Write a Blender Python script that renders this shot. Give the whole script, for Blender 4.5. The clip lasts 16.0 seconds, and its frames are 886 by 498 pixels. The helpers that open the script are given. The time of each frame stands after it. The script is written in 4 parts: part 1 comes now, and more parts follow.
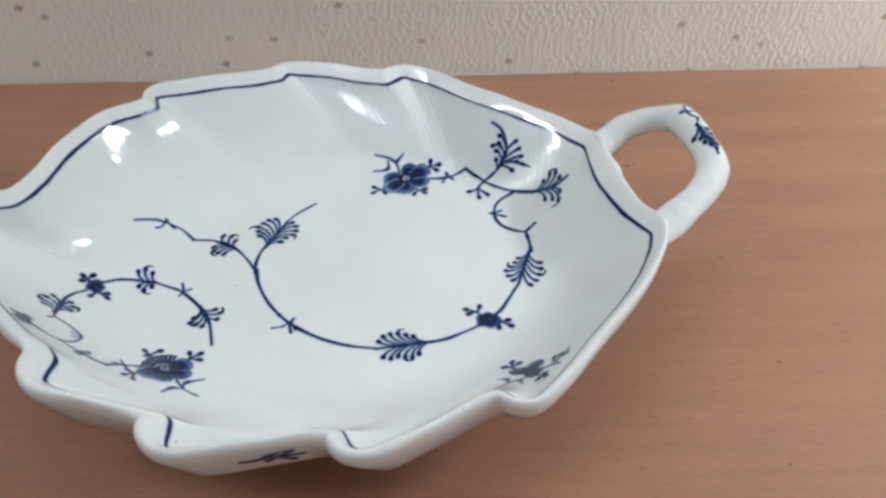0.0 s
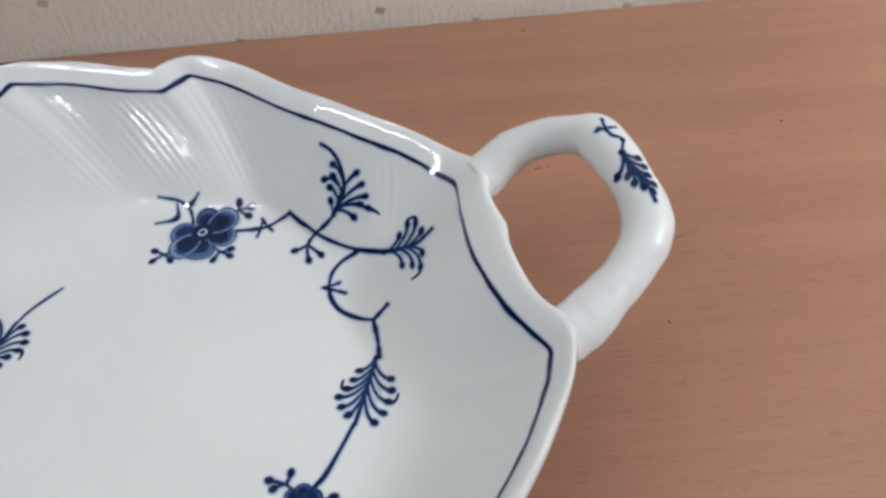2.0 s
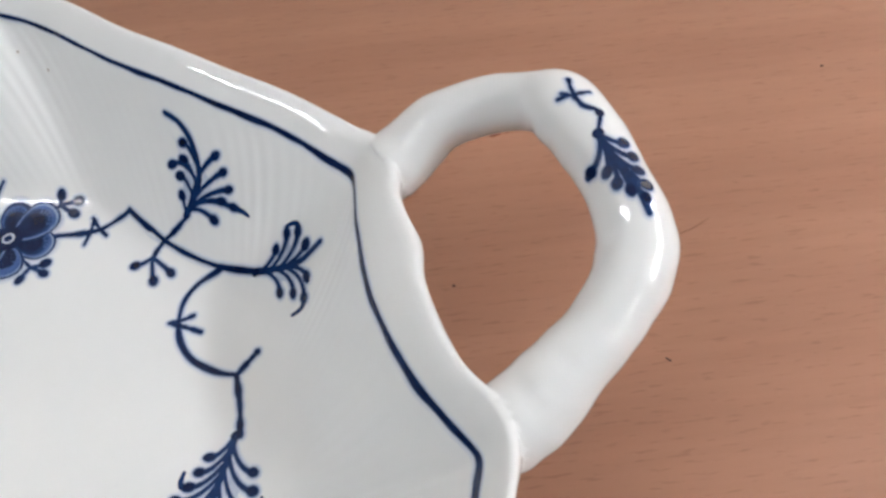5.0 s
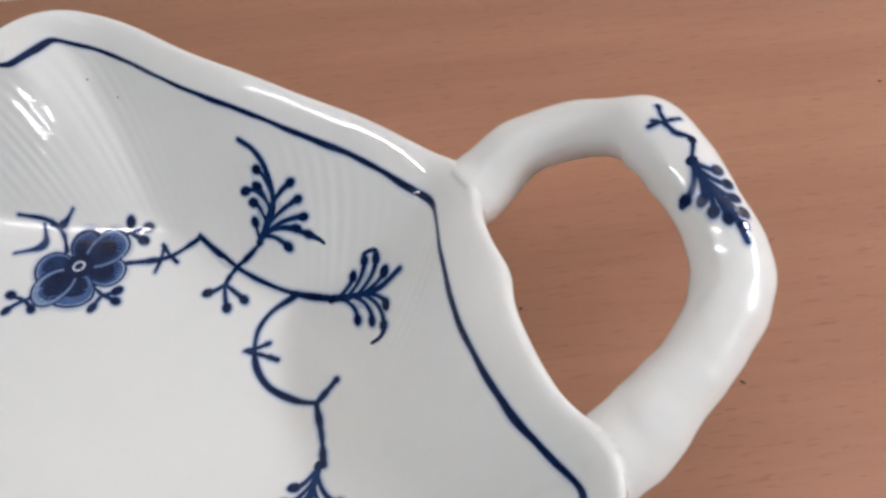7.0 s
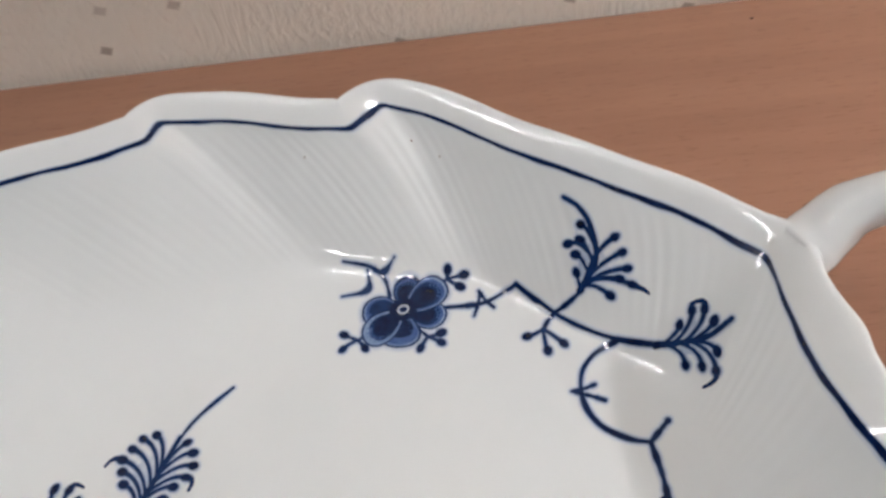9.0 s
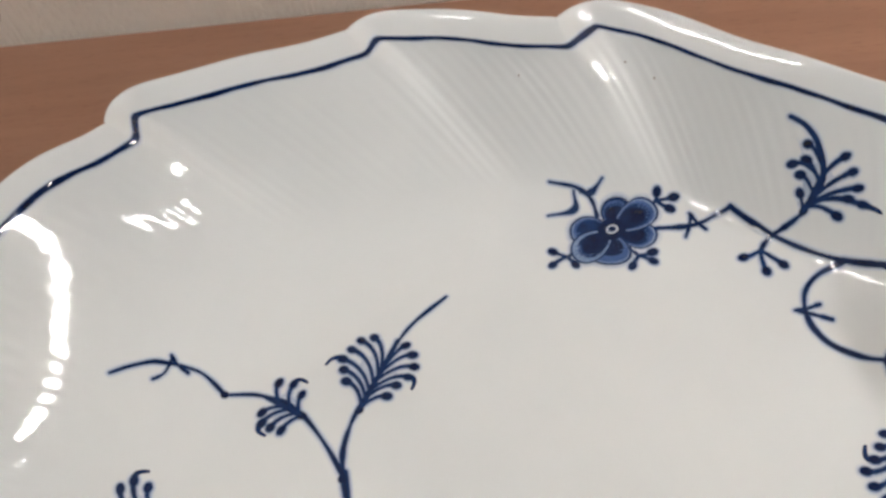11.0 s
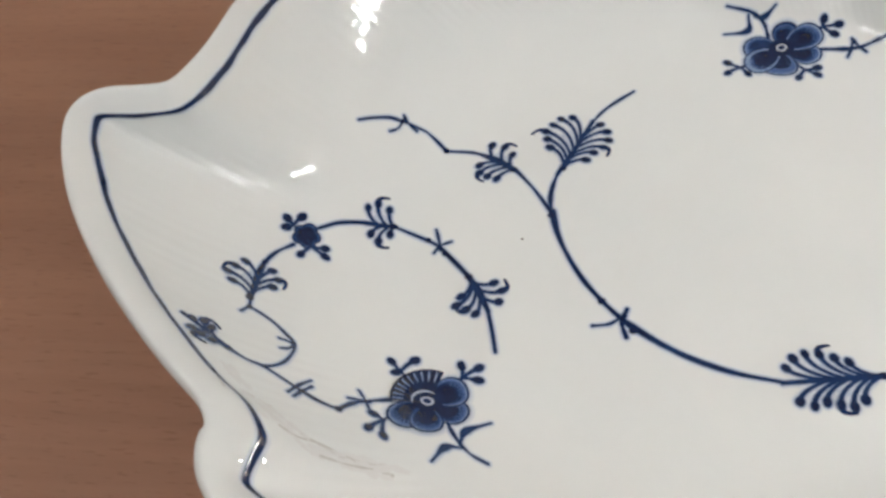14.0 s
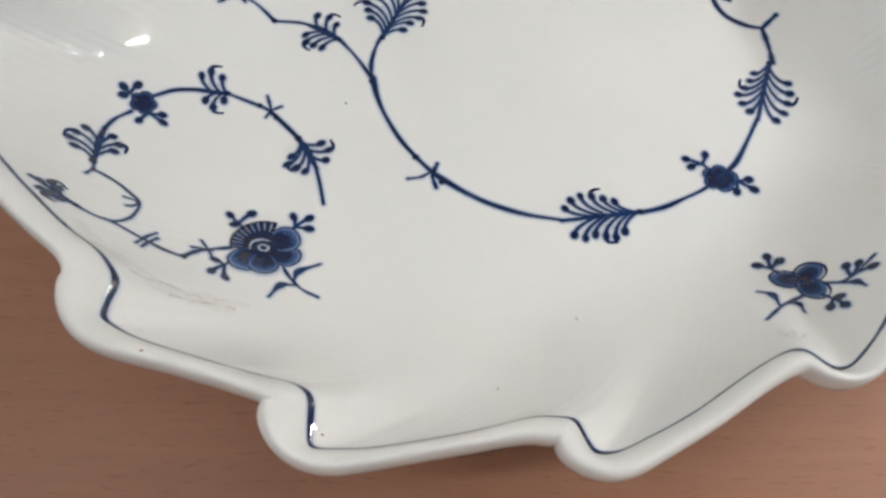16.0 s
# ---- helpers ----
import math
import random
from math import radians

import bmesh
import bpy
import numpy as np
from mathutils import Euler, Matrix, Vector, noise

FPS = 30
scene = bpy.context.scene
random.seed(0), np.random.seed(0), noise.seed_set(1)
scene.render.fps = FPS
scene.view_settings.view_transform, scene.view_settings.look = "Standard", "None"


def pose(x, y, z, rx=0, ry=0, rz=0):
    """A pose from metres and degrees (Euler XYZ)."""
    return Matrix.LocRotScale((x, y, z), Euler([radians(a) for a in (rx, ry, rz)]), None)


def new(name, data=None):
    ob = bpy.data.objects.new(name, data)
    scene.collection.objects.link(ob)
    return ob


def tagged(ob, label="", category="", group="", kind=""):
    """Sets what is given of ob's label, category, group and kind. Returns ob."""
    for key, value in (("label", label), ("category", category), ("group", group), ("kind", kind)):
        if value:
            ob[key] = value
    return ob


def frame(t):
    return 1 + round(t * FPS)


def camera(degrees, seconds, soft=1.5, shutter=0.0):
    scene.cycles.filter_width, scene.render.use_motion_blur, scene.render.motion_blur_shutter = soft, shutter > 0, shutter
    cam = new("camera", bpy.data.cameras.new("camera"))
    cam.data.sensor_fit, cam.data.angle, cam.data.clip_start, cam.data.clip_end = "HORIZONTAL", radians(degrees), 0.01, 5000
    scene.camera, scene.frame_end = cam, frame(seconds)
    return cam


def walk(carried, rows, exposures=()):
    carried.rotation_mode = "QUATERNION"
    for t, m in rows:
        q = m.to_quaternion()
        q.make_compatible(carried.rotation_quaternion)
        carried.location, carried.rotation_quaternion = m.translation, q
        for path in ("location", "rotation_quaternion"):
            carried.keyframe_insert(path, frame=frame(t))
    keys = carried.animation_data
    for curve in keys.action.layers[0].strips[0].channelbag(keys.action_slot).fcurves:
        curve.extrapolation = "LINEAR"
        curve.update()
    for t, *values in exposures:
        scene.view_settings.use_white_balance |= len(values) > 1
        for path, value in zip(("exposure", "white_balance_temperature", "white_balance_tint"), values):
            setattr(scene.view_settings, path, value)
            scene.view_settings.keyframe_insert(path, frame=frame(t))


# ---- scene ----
cam = camera(55.4, 16.0, soft=2.9)
METRES, EYE, TILT, LEAN, TURN = 0.35, 0.1885, -40.8, 0.0, 0.0
ROWS = [
    (0.0, 0.0, 0.0, 0.0, 0.0, 0.0, -0.0),
    (0.5, 0.0347, 0.0468, 0.053, -0.73, -2.22, 1.06),
    (1.0, 0.0646, 0.1328, 0.0952, -1.29, -4.67, 2.04),
    (1.5, 0.0926, 0.2062, 0.122, -1.53, -6.58, 3.25),
    (2.0, 0.1091, 0.2723, 0.1262, -1.85, -7.97, 3.82),
    (2.5, 0.1204, 0.321, 0.1302, -2.31, -9.46, 3.64),
    (3.0, 0.1464, 0.3678, 0.144, -2.21, -10.18, 3.59),
    (3.5, 0.1505, 0.4178, 0.1417, -1.79, -11.68, 3.68),
    (4.0, 0.1586, 0.4372, 0.1394, -1.52, -12.78, 3.96),
    (6.5, 0.1583, 0.4424, 0.1381, -2.81, -12.54, 4.27),
    (7.0, 0.1299, 0.4452, 0.1476, -1.62, -12.3, 4.79),
    (7.5, 0.0891, 0.4459, 0.1551, -0.8, -12.44, 5.16),
    (8.0, 0.0623, 0.4382, 0.1612, 0.12, -12.29, 5.29),
    (8.5, 0.0307, 0.4213, 0.1683, 1.41, -11.02, 5.13),
    (9.0, 0.0153, 0.4136, 0.1751, 2.97, -10.13, 5.15),
    (11.5, -0.0947, 0.3798, 0.1234, 7.89, -9.75, 2.79),
    (12.0, -0.1188, 0.3553, 0.1071, 9.33, -10.01, 2.0),
    (12.5, -0.1351, 0.3289, 0.0874, 10.56, -9.6, 1.25),
    (13.0, -0.1427, 0.3175, 0.0774, 11.19, -10.1, 0.64),
    (13.5, -0.1413, 0.2985, 0.0671, 11.06, -11.48, -0.13),
    (14.0, -0.1412, 0.2883, 0.0615, 10.47, -12.87, -1.03),
    (14.5, -0.1387, 0.2813, 0.0553, 9.13, -15.35, -1.62),
    (15.0, -0.1341, 0.2593, 0.0588, 6.05, -17.93, -2.07),
    (15.5, -0.1284, 0.2515, 0.0659, 2.62, -19.91, -2.23),
    (16.0, -0.1207, 0.2325, 0.0737, 0.5, -21.64, -2.38),
]
walk(cam, [(t, pose(0, 0, EYE, TILT, LEAN, TURN) @ pose(METRES * x, METRES * y, METRES * z, 90 + pitch, roll, yaw)) for t, x, y, z, yaw, pitch, roll in ROWS],
     exposures=[(0.0, 0.2, 6150, 10), (0.5, 0.3, 6200, 11), (2.0, 0.05, 6300, 14), (3.5, 0.15, 6500, 16), (6.5, 0.28, 6550, 17), (7.5, 0.03, 6700, 18), (9.0, 0.06, 6750, 18), (11.5, 0.05, 7050, 17), (12.5, 0.07, 6950, 15), (14.5, 0.13, 6900, 15), (16.0, 0.15, 6800, 15)])

from mathutils.bvhtree import BVHTree

# ---- world and light ----
world = bpy.data.worlds.new("world")
scene.world = world
world.use_nodes = True
world.node_tree.nodes["Background"].inputs[0].default_value = (0.8, 0.85, 0.9, 1)
world.node_tree.nodes["Background"].inputs[1].default_value = 0.3
RIGHT_POWER, LEFT_POWER = 150.0, 64.0


# ---- materials ----
def material(name, rough=0.5, colour=(0.8, 0.8, 0.8)):
    m = bpy.data.materials.new(name)
    m.use_nodes = True
    b = m.node_tree.nodes["Principled BSDF"]
    b.inputs["Base Color"].default_value = (*colour, 1)
    b.inputs["Roughness"].default_value = rough
    return m, m.node_tree, b


def node(tree, kind, **values):
    n = tree.nodes.new(kind)
    for key, value in values.items():
        n.inputs[key.replace("_", " ")].default_value = value
    return n


def mapped(tree, scale=(1, 1, 1), turn=(0, 0, 0)):
    c = tree.nodes.new("ShaderNodeTexCoord")
    m = tree.nodes.new("ShaderNodeMapping")
    m.inputs["Scale"].default_value = scale
    m.inputs["Rotation"].default_value = turn
    tree.links.new(c.outputs["Object"], m.inputs["Vector"])
    return m.outputs["Vector"]


def noise_at(tree, vector, scale, detail=4, rough=0.55):
    n = node(tree, "ShaderNodeTexNoise", Scale=scale, Detail=detail, Roughness=rough)
    tree.links.new(vector, n.inputs["Vector"])
    return n.outputs["Fac"]


def ramp(tree, fac, stops):
    r = tree.nodes.new("ShaderNodeValToRGB")
    while len(r.color_ramp.elements) < len(stops):
        r.color_ramp.elements.new(0.5)
    for e, (at, c) in zip(r.color_ramp.elements, stops):
        e.position, e.color = at, (*c, 1)
    tree.links.new(fac, r.inputs["Fac"])
    return r.outputs["Color"]


def mix(tree, kind, fac, a, b):
    n = tree.nodes.new("ShaderNodeMix")
    n.data_type, n.blend_type = "RGBA", kind
    for slot, value in ((0, fac), (6, a), (7, b)):
        if isinstance(value, (int, float)):
            n.inputs[slot].default_value = value
        elif isinstance(value, tuple):
            n.inputs[slot].default_value = (*value, 1)
        else:
            tree.links.new(value, n.inputs[slot])
    return n.outputs[2]


def bump(tree, b, height, strength, distance):
    n = node(tree, "ShaderNodeBump", Strength=strength, Distance=distance)
    tree.links.new(height, n.inputs["Height"])
    tree.links.new(n.outputs["Normal"], b.inputs["Normal"])


def porcelain_material():
    m, t, b = material("porcelain", 0.045, (0.80, 0.80, 0.79))
    v = mapped(t)
    c = ramp(t, noise_at(t, v, 25, 5), [(0.3, (0.755, 0.79, 0.795)), (0.7, (0.80, 0.83, 0.83))])
    t.links.new(c, b.inputs["Base Color"])
    b.inputs["IOR"].default_value = 1.52
    bump(t, b, noise_at(t, v, 95, 2), 0.10, 0.0012)
    return m


def cobalt_material(name, dark, pale, scale):
    m, t, b = material(name, 0.05)
    v = mapped(t)
    c = ramp(t, noise_at(t, v, scale, 4, 0.65), [(0.3, dark), (0.72, pale)])
    t.links.new(c, b.inputs["Base Color"])
    b.inputs["IOR"].default_value = 1.52
    return m


def wood_material():
    m, t, b = material("beech_laminate", 0.42)
    v = mapped(t, turn=(0, 0, radians(-1.5)))
    wide = mapped(t, (1.0, 9, 1), (0, 0, radians(-1.5)))
    fine = mapped(t, (9, 220, 1), (0, 0, radians(-1.5)))
    pore = mapped(t, (200, 1500, 1), (0, 0, radians(-1.5)))
    c = ramp(t, noise_at(t, wide, 6, 5, 0.6), [(0.25, (0.300, 0.143, 0.087)), (0.75, (0.397, 0.206, 0.130))])
    f = ramp(t, noise_at(t, fine, 1.6, 3, 0.6), [(0.3, (0.86, 0.84, 0.82)), (0.6, (1, 1, 1))])
    p = ramp(t, noise_at(t, pore, 1.0, 2, 0.5), [(0.32, (0.70, 0.64, 0.60)), (0.40, (1, 1, 1))])
    c = mix(t, "MULTIPLY", 0.5, c, f)
    c = mix(t, "MULTIPLY", 0.6, c, p)
    c = mix(t, "MULTIPLY", 0.35, c, ramp(t, noise_at(t, v, 7, 3), [(0.35, (0.84, 0.82, 0.82)), (0.65, (1, 1, 1))]))
    t.links.new(c, b.inputs["Base Color"])
    bump(t, b, noise_at(t, fine, 1.6, 3), 0.08, 0.0005)
    return m


def wallpaper_material():
    m, t, b = material("embossed_wallpaper", 0.75)
    v = mapped(t)
    tall = mapped(t, (1, 1, 0.75))
    base = ramp(t, noise_at(t, v, 9, 4), [(0.3, (0.88, 0.845, 0.755)), (0.7, (0.93, 0.90, 0.815))])
    vor = node(t, "ShaderNodeTexVoronoi", Scale=44.0, Randomness=1.0)
    vor.voronoi_dimensions, vor.distance = "2D", "CHEBYCHEV"
    t.links.new(mapped(t, (0.8, 1, 1), (radians(-90), 0, radians(24))), vor.inputs["Vector"])
    speck = ramp(t, vor.outputs["Distance"], [(0.040, (1, 1, 1)), (0.066, (0, 0, 0))])
    some = ramp(t, vor.outputs["Color"], [(0.25, (0.05, 0.05, 0.05)), (0.65, (0.9, 0.9, 0.9))])
    speck = mix(t, "MULTIPLY", 1.0, speck, some)
    c = mix(t, "MIX", speck, base, (0.44, 0.39, 0.33))
    t.links.new(c, b.inputs["Base Color"])
    # patches of short squiggles and patches of upright grooves
    squiggle = ramp(t, noise_at(t, tall, 480, 2, 0.5), [(0.40, (0, 0, 0)), (0.62, (1, 1, 1))])
    groove = ramp(t, noise_at(t, mapped(t, (1, 1, 0.16)), 560, 2, 0.5), [(0.38, (0, 0, 0)), (0.64, (1, 1, 1))])
    patch = ramp(t, noise_at(t, v, 42, 2), [(0.52, (0, 0, 0)), (0.60, (1, 1, 1))])
    bump(t, b, mix(t, "MIX", patch, squiggle, groove), 0.6, 0.00045)
    return m


def plain_material(name, colour, rough, spread=0.04):
    m, t, b = material(name, rough)
    lo, hi = tuple(max(0, c - spread) for c in colour), tuple(c + spread for c in colour)
    t.links.new(ramp(t, noise_at(t, mapped(t), 14, 4), [(0.3, lo), (0.7, hi)]), b.inputs["Base Color"])
    return m


def glow_material(name, strength):
    m, t, b = material(name, 0.5, (0.9, 0.9, 0.9))
    b.inputs["Emission Color"].default_value = (0.97, 1.0, 1.0, 1)
    b.inputs["Emission Strength"].default_value = strength
    return m


PORCELAIN = porcelain_material()
COBALT = cobalt_material("cobalt_line", (0.005, 0.018, 0.072), (0.010, 0.040, 0.14), 420)
COBALT_DARK = cobalt_material("cobalt_full", (0.002, 0.006, 0.03), (0.006, 0.022, 0.085), 380)
COBALT_FAINT = cobalt_material("cobalt_haze", (0.60, 0.66, 0.74), (0.72, 0.76, 0.79), 300)
COBALT_PALE = cobalt_material("cobalt_bleed", (0.36, 0.45, 0.60), (0.58, 0.64, 0.71), 300)
COBALT_LIGHT = cobalt_material("cobalt_light_wash", (0.11, 0.20, 0.40), (0.28, 0.38, 0.56), 420)
COBALT_WASH = cobalt_material("cobalt_wash", (0.022, 0.065, 0.21), (0.09, 0.17, 0.38), 320)
RUBBED = plain_material("rubbed_glaze", (0.50, 0.50, 0.49), 0.35, 0.1)
SMEARED = plain_material("faint_smear", (0.73, 0.745, 0.75), 0.2, 0.03)
PITTED = plain_material("brown_pit", (0.22, 0.12, 0.07), 0.5, 0.05)
WOOD = wood_material()
WALLPAPER = wallpaper_material()
# dark tone stands in for shade cast from the front and left
SHADE_SIDE_PAINT = plain_material("shade_side_paint", (0.19, 0.187, 0.182), 0.8)
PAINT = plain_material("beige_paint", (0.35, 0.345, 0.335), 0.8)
CEILING_PAINT = plain_material("ceiling_paint", (0.38, 0.38, 0.377), 0.9, 0.02)
CARPET = plain_material("grey_floor", (0.16, 0.157, 0.154), 0.9)
GLOW = glow_material("tube_diffuser", RIGHT_POWER)
FAR_GLOW = glow_material("far_tube_diffuser", LEFT_POWER)
WHITE_METAL = plain_material("lamp_housing", (0.75, 0.75, 0.74), 0.4)


# ---- mesh helpers ----
def link(name, bm, mat, parent=None, label="", smooth=True):
    me = bpy.data.meshes.new(name)
    bm.to_mesh(me)
    bm.free()
    me.materials.append(mat)
    if smooth:
        me.polygons.foreach_set("use_smooth", [True] * len(me.polygons))
    ob = new(name, me)
    if parent:
        ob.parent = parent
    if label:
        tagged(ob, label)
    return ob


def part(name, bm, mat, parent, label="", smooth=True):
    return link(name, bm, mat, parent, label, smooth)


def box(bm, lo, hi, bevel=0.0):
    m = Matrix.LocRotScale([(a + b) / 2 for a, b in zip(lo, hi)], None, [b - a for a, b in zip(lo, hi)])
    r = bmesh.ops.create_cube(bm, size=1, matrix=m)
    if bevel:
        edges = list({e for v in r["verts"] for e in v.link_edges})
        bmesh.ops.bevel(bm, geom=edges, offset=bevel, segments=3, affect="EDGES", profile=0.5)
    return bm


# ---- the room ----
WALL_TURN, WALL_Y = 2.3, 0.3403
ROOM = pose(0, WALL_Y, 0, 0, 0, WALL_TURN)


def slab(name, lo, hi, mat):
    ob = link(name, box(bmesh.new(), lo, hi), mat, smooth=False)
    ob.matrix_world = ROOM
    return ob


tagged(slab("wall_north", (-4.4, 0, -0.72), (3.2, 0.1, 1.7), WALLPAPER), "cream embossed wallpaper wall with small beige flecks", "wall", kind="structure")
# added, unseen walls; the dark south and west ones hold back fill light
tagged(slab("wall_south", (-4.4, -4.1, -0.72), (3.2, -4.0, 1.7), SHADE_SIDE_PAINT), "plain wall out of view, darkened to keep light off the front and left", "wall", kind="structure")
tagged(slab("wall_west", (-4.5, -4.1, -0.72), (-4.4, 0.1, 1.7), SHADE_SIDE_PAINT), "plain wall out of view, darkened to keep light off the front and left", "wall", kind="structure")
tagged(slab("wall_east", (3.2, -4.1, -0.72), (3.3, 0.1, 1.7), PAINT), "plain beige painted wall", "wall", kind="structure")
tagged(slab("floor", (-4.5, -4.1, -0.82), (3.3, 0.1, -0.72), CARPET), "plain grey floor", "floor", kind="structure")
tagged(slab("ceiling", (-4.5, -4.1, 1.7), (3.3, 0.1, 1.8), CEILING_PAINT), "plain off-white ceiling", "ceiling", kind="structure")


def pendant_light(x, y, w, d, drop, glow):
    """A long glowing trough hung below the ceiling on two rods, bright above and below."""
    e = tagged(new("pendant_light"), "long white pendant light hung from the ceiling, lit", "lamp", "pendant lights")
    e.matrix_world = ROOM @ pose(x, y, 1.7)
    part("diffuser", box(bmesh.new(), (-w / 2, -d / 2, -drop - 0.035), (w / 2, d / 2, -drop), 0.010), glow, e, smooth=False)
    for side in (-1, 1):
        part("end_cap", box(bmesh.new(), (side * w / 2 - 0.012, -d / 2 - 0.004, -drop - 0.039), (side * w / 2 + 0.012, d / 2 + 0.004, -drop + 0.004), 0.004), WHITE_METAL, e, smooth=False)
        bm = bmesh.new()
        bmesh.ops.create_cone(bm, cap_ends=True, segments=10, radius1=0.004, radius2=0.004, depth=drop - 0.001, matrix=pose(side * w * 0.4, 0, -drop / 2 - 0.0005))
        part("rod", bm, WHITE_METAL, e)
    return e


pendant_light(0.54, -0.19, 0.053, 0.26, 1.25, GLOW)
pendant_light(-0.96, -0.52, 1.12, 0.030, 0.2, FAR_GLOW)
pendant_light(-1.4, -2.3, 0.32, 0.05, 0.2, FAR_GLOW)
pendant_light(1.3, -1.15, 0.32, 0.05, 0.5, FAR_GLOW)


def desk():
    e = tagged(new("desk"), "pinkish beech laminate desk against the wall", "desk")
    e.matrix_world = ROOM
    part("desktop", box(bmesh.new(), (-0.8, -0.62, -0.028), (0.75, -0.0015, 0), 0.002), WOOD, e)
    for x in (-0.78, 0.705):
        part("side_panel", box(bmesh.new(), (x, -0.6, -0.72), (x + 0.025, -0.02, -0.028), 0.001), WOOD, e, smooth=False)
    return e


desk()

# ---- the leaf dish ----
# lobes of the leaf edge, millimetres, clockwise from the leaf's tip
BACK_LOBES = [
    [(-132.4, 181.8), (-124, 183), (-117.7, 185.6), (-114.6, 195), (-112.0, 211), (-106, 226), (-98, 233.5), (-93.3, 239)],
    [(-95.6, 245), (-82, 250.5), (-66.8, 255.5), (-55.8, 260.5)],
    [(-54.8, 265.5), (-43, 265), (-29.5, 262.2), (-19.5, 261)],
    [(-14.3, 267.6), (-5, 263.7), (9, 254), (22, 246), (35, 238), (46, 229)],
    [(46.2, 220), (48, 207.5), (52.5, 196.2), (59.9, 185.3)],
]
FRONT_LOBES = [
    [(58.3, 178.8), (52, 165.5), (44.3, 154), (36, 143), (27.4, 131), (20.8, 123.6), (17.4, 122.3)],
    [(13.6, 125.3), (10.5, 124.8), (4.8, 121.4), (-4.4, 114.8), (-11.3, 110.8), (-16.3, 108.3), (-19.5, 107.9)],
    [(-22, 112.8), (-28, 112.6), (-36.8, 110.1), (-45.2, 108.1), (-51.3, 107), (-58.6, 106.6)],
    [(-59, 114), (-61.4, 115.5), (-67, 116.6), (-75, 118.4), (-84, 120.8), (-89.8, 123.6)],
    [(-88.8, 130), (-92, 133.9), (-98.8, 138.6), (-108, 146.7), (-116, 155), (-124, 165), (-130.6, 175.8)],
]
FLOOR_Z = 0.015
CENTRE = np.array((-0.032, 0.188))


def rim_height(x):
    return 0.039 - 0.06 * (x + 0.02)


def catmull(pts, n):
    p = np.array([2 * np.array(pts[0]) - pts[1], *pts, 2 * np.array(pts[-1]) - pts[-2]], float)
    out = []
    for i in range(1, len(p) - 2):
        for k in range(n):
            u = k / n
            a, b, c, d = p[i - 1:i + 3]
            out.append(0.5 * (2 * b + (c - a) * u + (2 * a - 5 * b + 4 * c - d) * u * u + (3 * b - a - 3 * c + d) * u ** 3))
    out.append(p[-2])
    return np.array(out)


def resample(p, n):
    """n even steps along the closed line p."""
    q = np.vstack([p, p[:1]])
    s = np.concatenate([[0], np.cumsum(np.linalg.norm(np.diff(q, axis=0), axis=1))])
    at = np.linspace(0, s[-1], n, endpoint=False)
    return np.stack([np.interp(at, s, q[:, i]) for i in range(q.shape[1])], 1), s[-1]


def smooth_loop(p, sigma):
    k = np.arange(-int(3 * sigma), int(3 * sigma) + 1)
    w = np.exp(-0.5 * (k / sigma) ** 2)
    w /= w.sum()
    return sum(wi * np.roll(p, -ki, axis=0) for wi, ki in zip(w, k))


AROUND = 2400
raw = np.vstack([catmull(l, 10) for l in BACK_LOBES + FRONT_LOBES]) / 1000
EDGE, LENGTH = resample(raw, AROUND)
STEP = LENGTH / AROUND
EDGE = smooth_loop(EDGE, 0.0009 / STEP)
SOFT_EDGE = smooth_loop(EDGE, 0.011 / STEP)
MILD_EDGE = smooth_loop(EDGE, 0.005 / STEP)
side = np.roll(SOFT_EDGE, -1, 0) - np.roll(SOFT_EDGE, 1, 0)
FACING = side[:, 0] / np.linalg.norm(side, axis=1)
FRONT_LEFT = np.clip(-1.5 * FACING, 0, 1) / (1 + np.exp((EDGE[:, 0] + 0.03) / 0.008))


def spread(curve, distance, step=0.0002):
    """The closed curve grown outward by small steps, so that inner corners close and outer ones round off; faster towards the tip and slower to the front along the front's outer lobes."""
    p = curve.copy()
    here = FRONT_LEFT[:, None]
    for _ in range(round(distance / step)):
        t = np.roll(p, -3, 0) - np.roll(p, 3, 0)
        n = np.stack([-t[:, 1], t[:, 0]], 1)
        n /= np.linalg.norm(n, axis=1)[:, None] + 1e-9
        pace = np.where(n < 0, (1.2, 0.76), 1.0)
        pace = np.linalg.norm(n * (1 + (pace - 1) * here), axis=1)[:, None]
        p = smooth_loop(p + n * pace * step, 0.00036 / STEP)
    return p


GROWN = [EDGE]
for _ in range(9):
    GROWN.append(smooth_loop(spread(GROWN[-1], 0.001), 0.0005 / STEP))

# the rim is broad along the back and where the handle joins, slim along the front
near = smooth_loop(EDGE, 0.002 / STEP)
near = np.roll(near, -1, 0) - np.roll(near, 1, 0)
LEFTWARD = np.clip(near[:, 1] / np.linalg.norm(near, axis=1), 0, 1)
LEFT_SIDE = smooth_loop(LEFTWARD, 0.009 / STEP)
RIM_WIDTH = 0.82 + 0.15 * FACING + 0.42 * np.clip(-FACING, 0, 1) * LEFT_SIDE - 0.13 * np.clip(FACING + 0.3, 0, 1) * LEFT_SIDE
for spot, more, reach in (((0.0485, 0.212), 0.5, 0.013), ((0.0472, 0.2125), 0.22, 0.0026), ((-0.0892, 0.1275), 0.28, 0.005), ((-0.0590, 0.1115), 0.32, 0.005), ((-0.0212, 0.1105), 0.25, 0.005)):
    RIM_WIDTH += more * np.exp(-((EDGE - spot) ** 2).sum(1) / (2 * reach ** 2))
